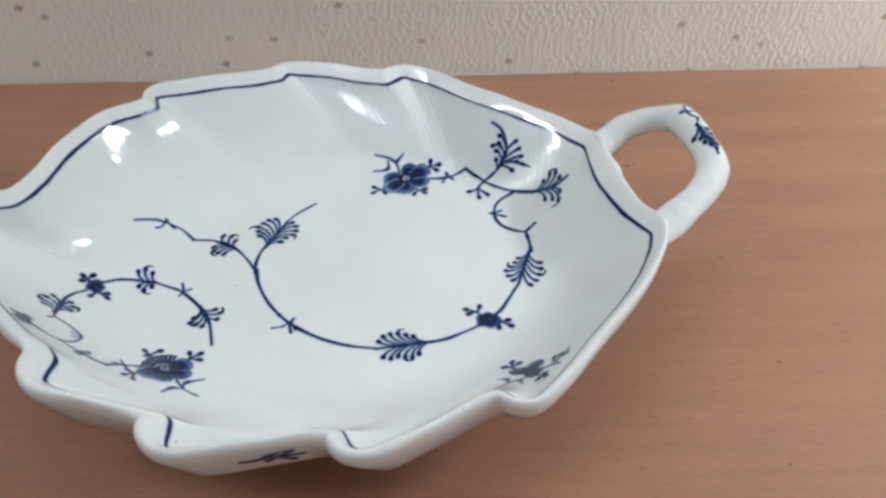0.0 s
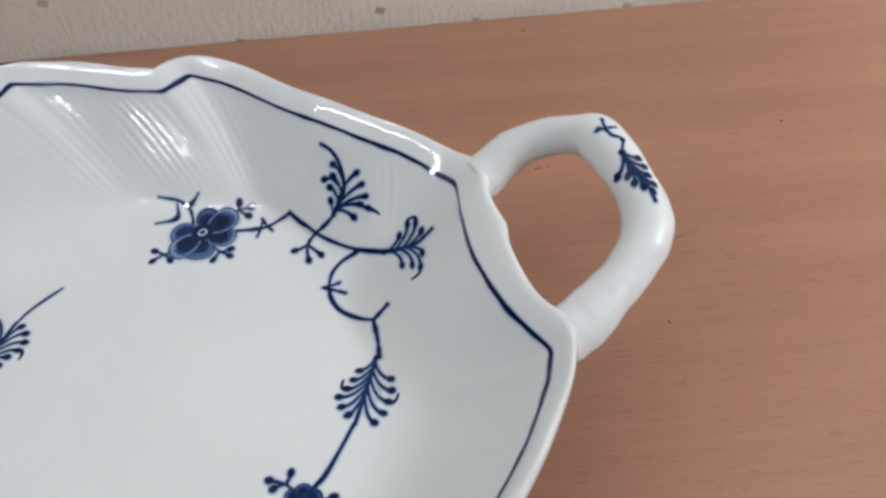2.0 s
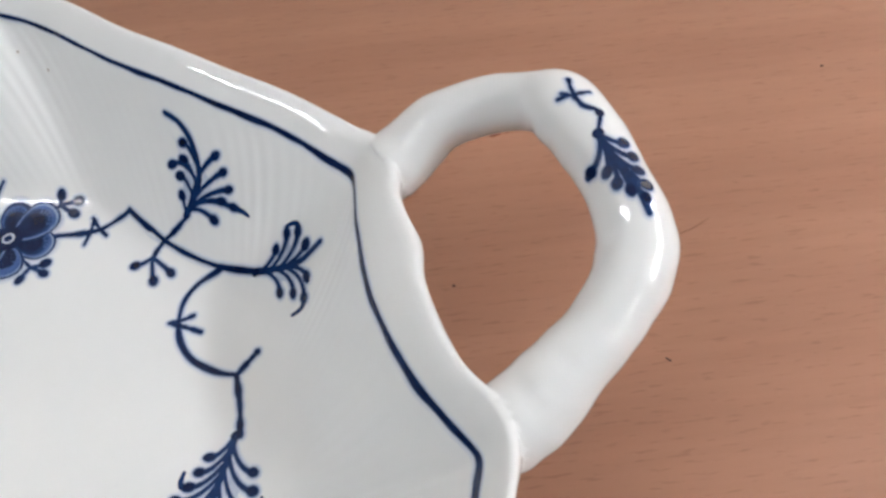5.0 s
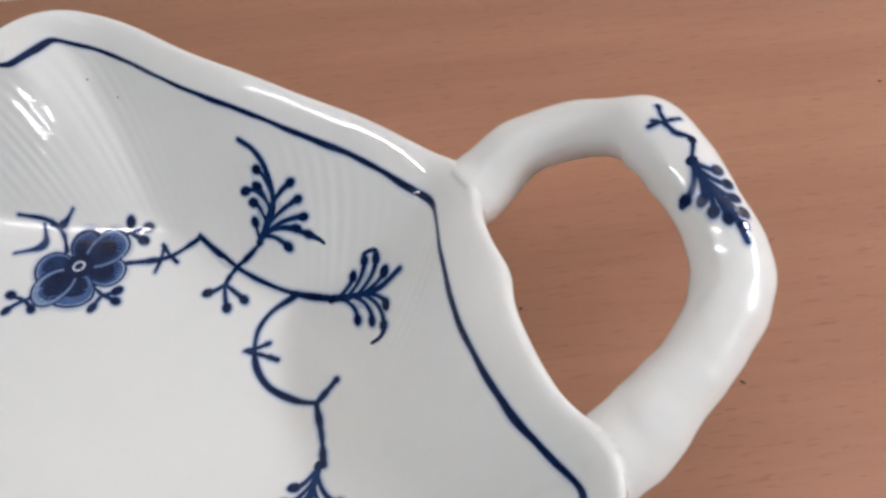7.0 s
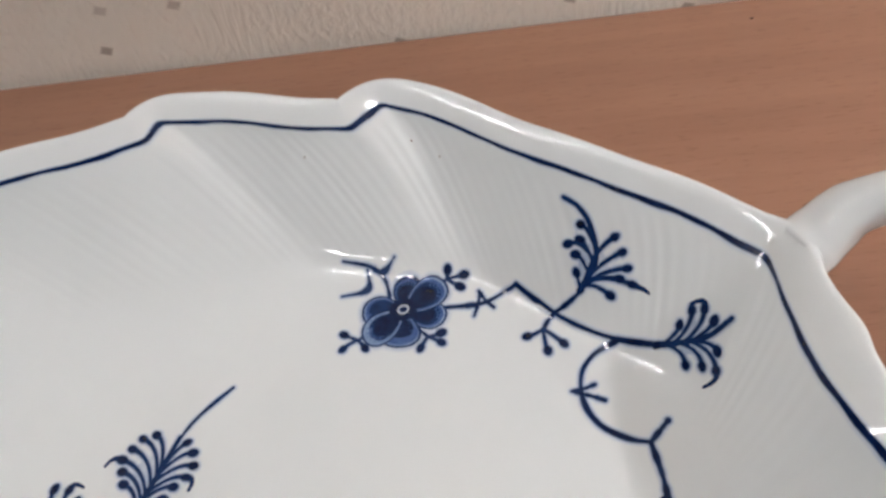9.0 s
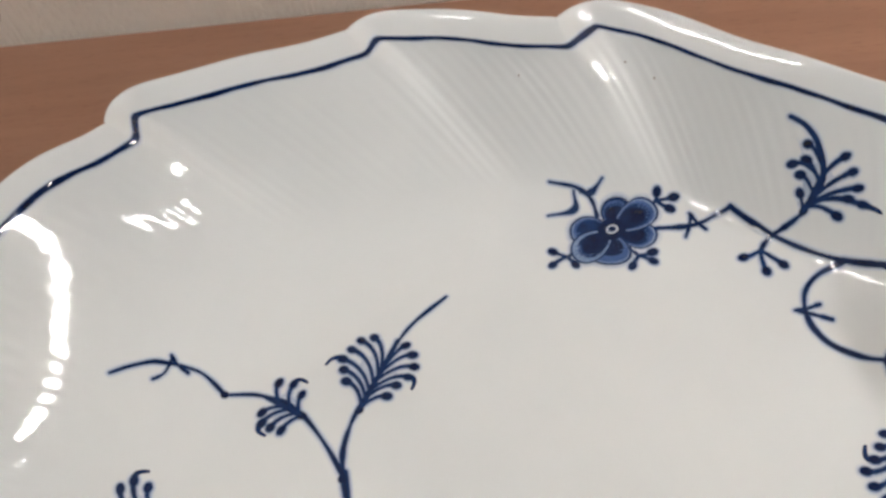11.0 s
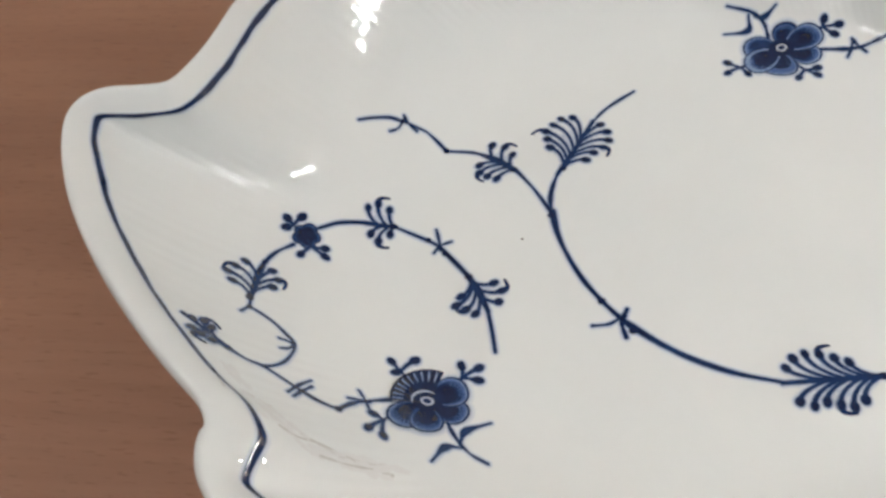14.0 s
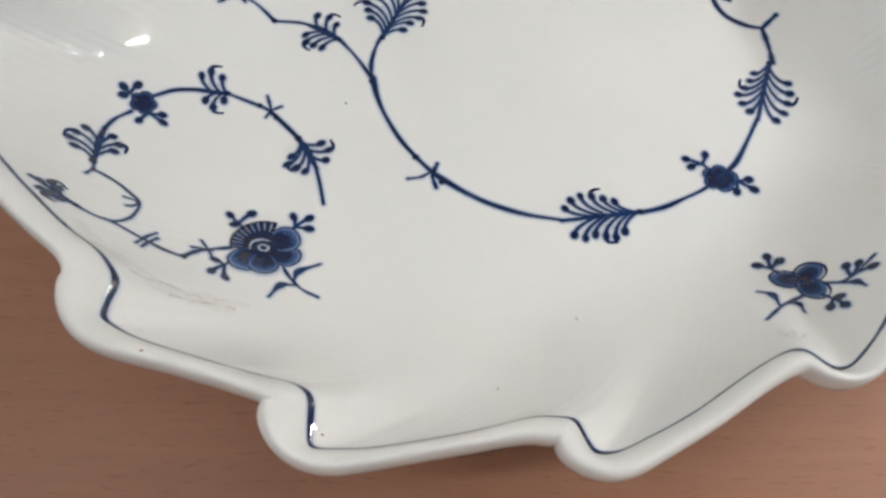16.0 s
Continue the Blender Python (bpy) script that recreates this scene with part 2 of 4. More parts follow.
RIM_WIDTH = smooth_loop(RIM_WIDTH, 0.0012 / STEP)


def outer(d):
    """The edge line moved outward by d millimetres of a rim of usual width."""
    d = d * RIM_WIDTH
    i = np.clip(d.astype(int), 0, 8)
    g = np.array(GROWN)
    at = np.arange(AROUND)
    return smooth_loop(g[i, at] + (g[i + 1, at] - g[i, at]) * (d - i)[:, None], max(0.4, 0.0011 / STEP * d.mean() / 5))


theta = np.arctan2(SOFT_EDGE[:, 1] - CENTRE[1], SOFT_EDGE[:, 0] - CENTRE[0])
phi = theta - 0.38 * np.sin(theta)
BASE = CENTRE + np.stack([0.052 * np.cos(phi) + 0.004, 0.044 * np.sin(phi)], 1)
turn = np.arange(AROUND) * 2 * np.pi / AROUND
RIM_Z = rim_height(EDGE[:, 0]) + 0.00018 * np.sin(turn * 11 + 0.6) + 0.00012 * np.sin(turn * 27 + 2)


TIP = 1.45 + 1.3 * np.exp(-((EDGE - (-0.132, 0.181)) ** 2).sum(1) / (2 * 0.03 ** 2))[:, None]


LEAN_IN = 0.017 * smooth_loop(FACING, 0.018 / STEP) / STEP
FOLD_LOW, FOLD_HIGH = MILD_EDGE - SOFT_EDGE, EDGE - MILD_EDGE


def along(values, at):
    """Values round the edge, read at fractional places."""
    i = np.floor(at).astype(int)
    f = (at - i)[:, None]
    v = values.reshape(AROUND, -1)
    return v[i % AROUND] * (1 - f) + v[(i + 1) % AROUND] * f


# the slope along the back: a floor that lifts a little, a short turn, then a wall that steepens slowly
share = np.linspace(0, 1, 401)
steep = 0.28 * np.clip(share / 0.45, 0, 1) + (0.78 + 0.4 * np.clip(share - 0.48, 0, 1)) / (1 + np.exp(-(share - 0.49) / 0.026))
RISE = np.cumsum(steep) - steep[0]
RISE /= RISE[-1]
# the turn is crisp along the back and soft round the leaf's tip and front
CRISP = smooth_loop(np.clip(1.3 * FACING - 0.1, 0, 1) / (1 + np.exp(-(EDGE[:, 0] + 0.062) / 0.012)), 0.012 / STEP)


def wall_ring(s, lift=0.0):
    """Ring of the inner slope: s from 0 on the floor to 1 at the painted edge line; its folds lean towards the handle like the veins of a leaf."""
    at = np.arange(AROUND) + LEAN_IN * (1 - s) ** 0.6
    soft, base, rim = along(SOFT_EDGE, at), along(BASE, at), along(RIM_Z, at)
    xy = base + (soft - base) * s + (FOLD_LOW + FOLD_HIGH * s ** 4) * s ** TIP
    crisp = along(CRISP, at)
    z = FLOOR_Z + (rim - FLOOR_Z) * (crisp * np.interp(s, share, RISE) + (1 - crisp) * s ** 2.0)
    return np.concatenate([xy, z + lift], 1)


def loft(rings, close_first=True, close_last=True):
    n = len(rings[0])
    verts = np.vstack(rings)
    faces = []
    for r in range(len(rings) - 1):
        for i in range(n):
            j = (i + 1) % n
            faces.append((r * n + i, r * n + j, (r + 1) * n + j, (r + 1) * n + i))
    verts = [tuple(v) for v in verts]
    if close_first:
        verts.append(tuple(rings[0].mean(0)))
        faces += [(len(verts) - 1, (i + 1) % n, i) for i in range(n)]
    if close_last:
        o = (len(rings) - 1) * n
        verts.append(tuple(rings[-1].mean(0)))
        faces += [(len(verts) - 1, o + i, o + (i + 1) % n) for i in range(n)]
    return verts, faces


def dish_body():
    rings = []
    middle = np.append(BASE.mean(0), FLOOR_Z)
    for k in (0.1, 0.4, 0.7, 0.9):
        rings.append(middle + (wall_ring(0) - middle) * k)
    at = np.arange(AROUND) * 2 * np.pi / AROUND
    flute = np.sin(at * 196 + 1.3 * np.sin(at * 7) + 0.5 * np.sin(at * 41)) * (0.65 + 0.3 * np.sin(at * 23 + 1) + 0.15 * np.sin(at * 61))
    for s in np.linspace(0, 1, 44):
        r = wall_ring(s)
        amp = 0.000052 * np.clip((s - 0.48) / 0.2, 0, 1) * np.clip((0.99 - s) / 0.06, 0, 1)
        r[:, 2] += flute * amp * np.clip(0.75 + 0.45 * FACING, 0.35, 1)
        rings.append(r)
    line = wall_ring(1)
    front = smooth_loop(np.clip(-FACING, 0, 1), 0.006 / STEP)
    for d, dz, round_dz in ((0.6, 0.53, 0.95), (1.4, 1.24, 1.9), (2.3, 2.02, 2.65), (3.2, 2.72, 3.0), (3.8, 3.08, 3.0), (4.2, 3.2, 2.85), (4.55, 3.17, 2.55), (4.85, 2.9, 2.1), (5.07, 2.35, 1.4), (5.12, 0.9, 0.3), (4.75, -1.3, -1.3)):
        rings.append(np.concatenate([outer(d), line[:, 2:] + (dz + (round_dz - dz) * front)[:, None] / 1000], 1))
    for s in np.linspace(0.94, 0.12, 16):
        r = wall_ring(s, -0.0055)
        r[:, :2] += (outer(4.2) - EDGE) * s
        rings.append(r)
    foot = wall_ring(0.1, -0.0042)
    for k, z in ((0.98, 0.010), (0.965, 0.001), (0.955, 0.0), (0.93, 0.0), (0.92, 0.001), (0.90, 0.0085), (0.5, 0.0095)):
        r = middle + (foot - middle) * k
        r[:, 2] = z
        rings.append(r)
    verts, faces = loft(rings)
    me = bpy.data.meshes.new("body")
    me.from_pydata(verts, [], faces)
    me.materials.append(PORCELAIN)
    me.polygons.foreach_set("use_smooth", [True] * len(me.polygons))
    return new("body", me)


def tube(path, radii, segments=28):
    """Closed tube along path (n x 3) with radii (n x 2: across, upright)."""
    path = np.array(path, float)
    t = np.gradient(path, axis=0)
    t /= np.linalg.norm(t, axis=1)[:, None]
    side = np.cross(t, (0, 0, 1))
    side /= np.linalg.norm(side, axis=1)[:, None]
    up = np.cross(side, t)
    a = np.linspace(0, 2 * np.pi, segments, endpoint=False)
    rings = [p + np.outer(np.cos(a) * r[0], s) + np.outer(np.sin(a) * r[1], u) for p, r, s, u in zip(path, radii, side, up)]
    verts, faces = loft(rings)
    return verts, [f[::-1] for f in faces]


dish = tagged(new("leaf_dish"), "white fluted porcelain leaf dish with blue painted flowers, on a desk", "dish")
body = dish_body()
body.parent = dish


def handle():
    # x, y, z, half width, half height, millimetres
    keys = [(51.0, 228.6, 33.4, 3.8, 3.0), (52.6, 230.0, 34.8, 4.7, 3.7), (54.6, 231.5, 36.4, 4.8, 4.1), (58, 233, 39, 4.3, 4.2), (62.3, 233.2, 41, 4.0, 4.2), (66.8, 232.2, 43, 3.8, 4.1),
            (71, 230.3, 44.6, 3.95, 4.2), (74, 227.9, 45.6, 4.9, 4.9), (76, 225, 45.6, 4.9, 4.8), (77.4, 221.9, 45.2, 4.85, 4.6), (78.9, 218, 44.3, 4.5, 4.4), (80.2, 213.8, 43, 4.45, 4.5),
            (81.2, 209.8, 41.2, 4.95, 4.7), (80.8, 206.6, 40, 5.05, 4.8), (79.1, 203.2, 39, 4.8, 4.7), (75.3, 198.8, 37, 4.6, 4.6), (71.6, 195.6, 35.8, 4.75, 4.5), (68.2, 192.6, 34.8, 5.2, 4.4),
            (64.9, 189.8, 33.6, 5.2, 3.7), (62.8, 187.6, 32.3, 3.9, 2.8), (61.9, 186.6, 31.6, 2.6, 1.9)]
    k = catmull(keys, 8) / 1000
    verts, faces = tube(k[:, :3], k[:, 3:], 36)
    verts = [tuple(Vector(v) + Vector((0.4, 0.3, 1)).normalized() * 0.00030 * noise.noise(Vector(v) * 150) + Vector((1, -0.5, 0.2)) * 0.00013 * noise.noise(Vector(v) * 330)) for v in verts]
    me = bpy.data.meshes.new("handle")
    me.from_pydata(verts, [], faces)
    me.materials.append(PORCELAIN)
    me.polygons.foreach_set("use_smooth", [True] * len(me.polygons))
    ob = new("handle", me)
    ob.parent = dish
    return ob


grip = handle()


def blend(a, b, reach):
    """Swell two meshes where they meet, so that one runs into the other in a soft fillet."""
    deps = bpy.context.evaluated_depsgraph_get()
    trees = [BVHTree.FromObject(o, deps) for o in (a, b)]
    for ob, other in ((a, trees[1]), (b, trees[0])):
        moved = []
        for v in ob.data.vertices:
            q, n, _, gap = other.find_nearest(v.co, reach)
            if q is None:
                continue
            deep = 1
            if (v.co - q).dot(n) < 0:
                gap = -min(gap, 0.1 * reach)
                deep = max(0, 1 - (v.co - q).length / 0.0015)
            out = Vector((v.co.x - CENTRE[0], v.co.y - CENTRE[1], 0)).normalized()
            share = min(1, max(0, v.normal.dot(out) + 0.3)) if ob is a else deep
            moved.append((v, v.normal * share * (reach - gap) ** 2 / (4 * reach)))
        for v, m in moved:
            v.co += m
        ob.data.update()


def tidy(ob, verts, faces, normals):
    """Give ob a new mesh of the faces picked out of a larger one, with that one's normals."""
    used = sorted({i for f in faces for i in f})
    at = {v: k for k, v in enumerate(used)}
    me = bpy.data.meshes.new(ob.name)
    me.from_pydata([verts[i] for i in used], [], [tuple(at[i] for i in f) for f in faces])
    me.materials.append(PORCELAIN)
    me.polygons.foreach_set("use_smooth", [True] * len(me.polygons))
    me.normals_split_custom_set_from_vertices([normals[i] for i in used])
    ob.data = me


def fuse(a, b, reach):
    """Cut a and b where they meet, smooth the seam between them, and part them again along it."""
    deps = bpy.context.evaluated_depsgraph_get()
    trees = [BVHTree.FromObject(o, deps) for o in (a, b)]
    mod = a.modifiers.new("join", "BOOLEAN")
    mod.operation, mod.solver, mod.object = "UNION", "MANIFOLD", b
    whole = bpy.data.meshes.new_from_object(a.evaluated_get(bpy.context.evaluated_depsgraph_get()))
    a.modifiers.clear()
    bm = bmesh.new()
    bm.from_mesh(whole)
    bmesh.ops.remove_doubles(bm, verts=bm.verts, dist=0.00003)
    bm.normal_update()
    ease = []
    for v in bm.verts:
        far = max((t.find_nearest(v.co, reach)[3] or reach) for t in trees)
        out = Vector((v.co.x - CENTRE[0], v.co.y - CENTRE[1], 0)).normalized()
        if far < reach and v.normal.dot(out) > -0.15:
            ease.append((far, v))
    for share in (1.0, 0.8, 0.6, 0.4):
        near = [v for far, v in ease if far < reach * share]
        for _ in range(14):
            bmesh.ops.smooth_vert(bm, verts=near, factor=0.5, use_axis_x=True, use_axis_y=True, use_axis_z=True)
    bm.normal_update()
    # the foot of the handle is lightly modelled
    for v in bm.verts:
        gap = trees[1].find_nearest(v.co, 0.003)[3]
        if gap is not None and v.co.y < 0.206:
            share = min(1, (0.206 - v.co.y) / 0.008) * (1 - gap / 0.003) * max(0, v.normal.z) ** 1.5
            v.co += v.normal * share * (0.00026 * noise.noise(v.co * 230) + 0.00022 * noise.noise(v.co * 430))
    bm.normal_update()
    bm.verts.ensure_lookup_table()
    verts, normals = [tuple(v.co) for v in bm.verts], [tuple(v.normal) for v in bm.verts]
    sorts = ([], [])
    for f in bm.faces:
        c = f.calc_center_median()
        gap = [t.find_nearest(c)[3] for t in trees]
        sorts[0 if gap[0] <= gap[1] else 1].append([v.index for v in f.verts])
    bm.free()
    tidy(a, verts, sorts[0], normals)
    tidy(b, verts, sorts[1], normals)


blend(body, grip, 0.005)
fuse(body, grip, 0.006)


# ---- painted decoration ----
class Drape:
    """Meshes laid on a glazed surface: points in millimetres are dropped on it along a direction."""

    def __init__(self, ob, place, way):
        self.tree = BVHTree.FromObject(ob, bpy.context.evaluated_depsgraph_get())
        self.place, self.way, self.count = place, Vector(way), 0

    def start(self):
        self.verts, self.faces, self.slots = [], [], []

    def put(self, p, lift):
        hit = self.tree.ray_cast(Vector(self.place(p[0] / 1000, p[1] / 1000)), self.way)
        if hit[0] is None:
            near = self.tree.find_nearest(Vector(self.place(p[0] / 1000, p[1] / 1000)) + self.way * 0.06)
            hit = near
        n = hit[1] if hit[1].dot(self.way) < 0 else -hit[1]
        self.verts.append(tuple(hit[0] + n * lift))
        return len(self.verts) - 1

    def level(self, layer):
        self.count = (self.count + 1) % 12
        return 0.00004 + 0.00004 * layer + 0.0000015 * self.count

    def face(self, f, slot):
        self.faces.append(f)
        self.slots.append(slot)

    def spot(self, p):
        """Place and normal on the surface under the point p."""
        at = Vector(self.place(p[0] / 1000, p[1] / 1000))
        hit = self.tree.ray_cast(at, self.way)
        if hit[0] is None:
            hit = self.tree.find_nearest(at + self.way * 0.06)
        return hit[0], hit[1] if hit[1].dot(self.way) < 0 else -hit[1]

    def lay(self, place, lift):
        """A vertex on the surface nearest to place."""
        q, n, _, _ = self.tree.find_nearest(place)
        n = n if n.dot(self.way) < 0.6 else -n
        self.verts.append(tuple(q + n * lift))
        return len(self.verts) - 1

    def ribbon(self, pts, widths, slot=0, layer=1, round_ends=True):
        spots = [self.spot(p) for p in pts]
        w = np.broadcast_to(np.array(widths, float), len(spots)) / 2000
        lift = self.level(layer)
        a, b = [], []
        last = len(spots) - 1
        for i, (q, n) in enumerate(spots):
            t = spots[min(i + 1, last)][0] - spots[max(i - 1, 0)][0]
            side = n.cross(t).normalized() * w[i]
            a.append(self.lay(q + side, lift))
            b.append(self.lay(q - side, lift))
        for i in range(last):
            self.face((a[i], b[i], b[i + 1], a[i + 1]), slot)
        if round_ends:
            for p, r in ((pts[0], w[0]), (pts[-1], w[-1])):
                if r > 0.00015:
                    self.blob(p, r * 1000, r * 1000, 0, slot, layer, 14)

    def blob(self, at, a, b, turn, slot=0, layer=1, n=14):
        """A filled oval in the plane of the surface."""
        lift = self.level(layer)
        q, nrm = self.spot(at)
        ahead = self.spot((at[0] + 0.3 * math.cos(turn), at[1] + 0.3 * math.sin(turn)))[0] - q
        ahead = (ahead - nrm * ahead.dot(nrm)).normalized()
        side = nrm.cross(ahead)
        mid = self.lay(q, lift)
        ring = [self.lay(q + ahead * (a / 1000 * math.cos(2 * math.pi * k / n)) + side * (b / 1000 * math.sin(2 * math.pi * k / n)), lift) for k in range(n)]
        for k in range(n):
            self.face((mid, ring[k], ring[(k + 1) % n]), slot)

    def area(self, mid, outline, slots, layer):
        """A filled shape, star-shaped round mid, in rings: (outer share of the radius, paint) from the middle out."""
        lift = self.level(layer)
        m = self.put(mid, lift)
        n = len(outline)
        inner = None
        steps, last = [], 0.0
        for share, slot in slots:
            k = max(1, math.ceil((share - last) / 0.13))
            steps += [(last + (share - last) * (i + 1) / k, slot) for i in range(k)]
            last = share
        for share, slot in steps:
            row = [self.put(np.array(mid) + (np.array(q) - mid) * share, lift) for q in outline]
            for k in range(n):
                j = (k + 1) % n
                self.face((m, row[k], row[j]) if inner is None else (inner[k], row[k], row[j], inner[j]), slot)
            inner = row

    def finish(self, name, label=""):
        me = bpy.data.meshes.new(name)
        me.from_pydata(self.verts, [], self.faces)
        for m in (COBALT, COBALT_WASH, COBALT_PALE, COBALT_DARK, COBALT_LIGHT, RUBBED, PITTED, COBALT_FAINT, SMEARED):
            me.materials.append(m)
        me.polygons.foreach_set("material_index", self.slots)
        me.polygons.foreach_set("use_smooth", [True] * len(me.polygons))
        ob = new(name, me)
        ob.parent = dish
        return tagged(ob, label) if label else ob


LINE, WASH, PALE, DARK, LIGHT, FAINT = 0, 1, 2, 3, 4, 7
INSIDE = Drape(body, lambda x, y: (x, y, 0.12), (0, 0, -1))
rough_hand = random.Random(7)


def hand_width(n, w, swell=0.26):
    """Brush widths that swell and thin a little along a stroke."""
    a, b = rough_hand.uniform(0, 6.28), rough_hand.uniform(0, 6.28)
    u = np.linspace(0, 1, n)
    return w * (1 + swell * np.sin(a + u * 9) * 0.6 + swell * np.sin(b + u * 23) * 0.4)


def curve(pts, step=0.45):
    p = np.array(pts, float)
    if len(p) == 2:
        p = np.array([p[0], p.mean(0), p[1]])
    n = max(3, int(np.linalg.norm(np.diff(p, axis=0), axis=1).mean() / step))
    return catmull([tuple(q) for q in p], n)


def halo(on, c, w):
    """The blue that ran into the glaze along a stroke."""
    on.ribbon(c, np.asarray(w) + 1.15, FAINT, -0.7)
    on.ribbon(c, np.asarray(w) + 0.58, PALE, 0)
    on.ribbon(c, np.asarray(w) + 0.2, LIGHT, 0.4)


def brush(on, pts, w, w_end=None, layer=1, slot=LINE, soft=True):
    c = curve(pts)
    wide = hand_width(len(c), 1.0, 0.36) * np.linspace(w, w if w_end is None else w_end, len(c))
    if soft:
        halo(on, c, wide)
    on.ribbon(c, wide, slot, layer)
    on.ribbon(c, wide * hand_width(len(c), 0.42, 0.9), DARK, layer + 0.5, False)


def stem(pts, w, on=INSIDE):
    on.start()
    brush(on, pts, w * 1.0, w * 0.9)
    return on.finish("painted_stem")


def dots(places, r, on=INSIDE):
    for p in places:
        on.start()
        on.blob(p, r + 0.16, r + 0.16, 0, PALE, 0)
        on.blob(p, r, r * 0.9, rough_hand.uniform(0, 3), DARK, 2)
        on.finish("painted_node")


def drop(on, a, b, w=0.42, r=0.72, bend=None, tail=None):
    """A stroke from a that ends in a full round drop at b; tail draws it out to a hook."""
    a, b = np.array(a, float), np.array(b, float)
    mid = (a + b) / 2 if bend is None else np.array(bend, float)
    n = 15
    u = np.linspace(0, 1, n)[:, None]
    c = (1 - u) ** 2 * a + 2 * u * (1 - u) * mid + u * u * b
    wide = w * (1 + 0.7 * u[:, 0] ** 3)
    halo(on, c, wide)
    on.ribbon(c, wide, LINE, 2)
    d = c[-1] - c[-4]
    d /= np.linalg.norm(d) + 1e-9
    turn = math.atan2(d[1], d[0])
    full, slim = r * rough_hand.uniform(1.0, 1.25), r * rough_hand.uniform(0.78, 0.95)
    heart = b - d * full * 0.45
    for more, slot, layer in ((0.55, FAINT, -0.7), (0.28, PALE, 0), (0.1, LIGHT, 0.4), (0.0, LINE, 2.2), (-0.2, DARK, 3)):
        on.blob(heart, full + more, slim + more, turn, slot, layer, 18)
    if tail is not None:
        u = np.linspace(0, 1, 9)[:, None]
        h = np.array(tail, float)
        k = b + d * np.linalg.norm(h - b) * 0.55
        on.ribbon((1 - u) ** 2 * b + 2 * u * (1 - u) * k + u * u * h, np.linspace(r * 1.3, w, 9), LINE, 2)


def even(ends, spacing=2.3):
    """The stroke ends along one side of a leaf, spaced as a brush would set them."""
    p = np.array(ends, float)
    s = np.concatenate([[0], np.cumsum(np.linalg.norm(np.diff(p, axis=0), axis=1))])
    n = max(len(p), round(s[-1] / spacing) + 1)
    at = np.linspace(0, s[-1], n)
    return np.stack([np.interp(at, s, p[:, i]) for i in (0, 1)], 1)


def sprig(axis, left, right, hook_left=-1, hook_right=-1, on=INSIDE, size=1.0):
    """A feathery leaf: a midrib with bent side strokes that end in drops, and a pale wash between them."""
    on.start()
    rib = curve(axis, 0.35)
    base, tip = rib[0], rib[-1]
    d = (tip - base) / np.linalg.norm(tip - base)
    span = np.linalg.norm(tip - base)
    halo(on, rib, 0.75)
    on.ribbon(rib, np.linspace(1.1, 0.75, len(rib)) * size, LINE, 1)
    on.blob(base, 0.8 * size, 0.65 * size, 0.4, DARK, 2)
    # the wash
    ring = [base + (np.array(p) - base) * 0.86 for p in left] + [tip] + [base + (np.array(p) - base) * 0.86 for p in right[::-1]]
    m = np.mean(ring, 0) * 0.5 + (base + tip) * 0.25
    order = sorted([*ring, base], key=lambda p: math.atan2(p[1] - m[1], p[0] - m[0]))
    order = [m + (np.array(p) - m) * 0.66 for p in order]
    on.area(m, order, [(0.6, PALE), (1.0, PALE)], 0)
    for ends, hook in ((left, hook_left), (right, hook_right)):
        hook = round(hook * (len(even(ends)) - 1) / (len(ends) - 1)) if hook >= 0 else hook
        for k, e in enumerate(even(ends)):
            along = np.clip((e - base) @ d / span, 0, 1.1)
            f = np.clip(along * 0.78 - 0.16, 0.02, 0.85)
            root = rib[int(f * (len(rib) - 1))]
            e = e + (e - root) * 0.3 / np.linalg.norm(e - root)
            out = (e - root) - d * ((e - root) @ d)
            bend = root + d * (max(0.25, (e - root) @ d) * 0.85 + 0.12 * np.linalg.norm(out)) + out * 0.38
            tail = None
            if k == hook:
                tail = e + out * 0.22 - d * 1.9 * size
            drop(on, root, e, 0.56 * size, 0.84 * size, bend, tail)
    return on.finish("painted_leaf_spray")


def trefoil(at, ends, on=INSIDE):
    on.start()
    for e in ends:
        v = np.array(e, float) - at
        drop(on, at, e, 0.62, 0.9, np.array(at) + v * 0.5 + np.array((-v[1], v[0])) * rough_hand.uniform(-0.15, 0.15))
    return on.finish("painted_trefoil")


def blade(pts, on=INSIDE):
    """A slender curved leaf, full in the middle."""
    on.start()
    c = curve(pts, 0.3)
    u = np.linspace(0, 1, len(c))
    w = 0.4 + 1.0 * np.exp(-((u - 0.5) / 0.2) ** 2)
    halo(on, c, w)
    on.ribbon(c, w, LINE, 2)
    return on.finish("painted_leaf")


def round_outline(at, outline):
    """Directions round at and the outline's smoothed distance in each of them."""
    o = np.array(outline) - at
    ang, rad = np.arctan2(o[:, 1], o[:, 0]), np.linalg.norm(o, axis=1) * 1.05
    i = np.argsort(ang)
    ang, rad = ang[i], rad[i]
    u = np.linspace(-math.pi, math.pi, 96, endpoint=False)
    r = np.interp(u, np.concatenate([[ang[-1] - 2 * math.pi], ang, [ang[0] + 2 * math.pi]]), np.concatenate([[rad[-1]], rad, [rad[0]]]))
    return u, np.convolve(np.concatenate([r[-8:], r, r[:8]]), np.ones(17) / 17, "valid")


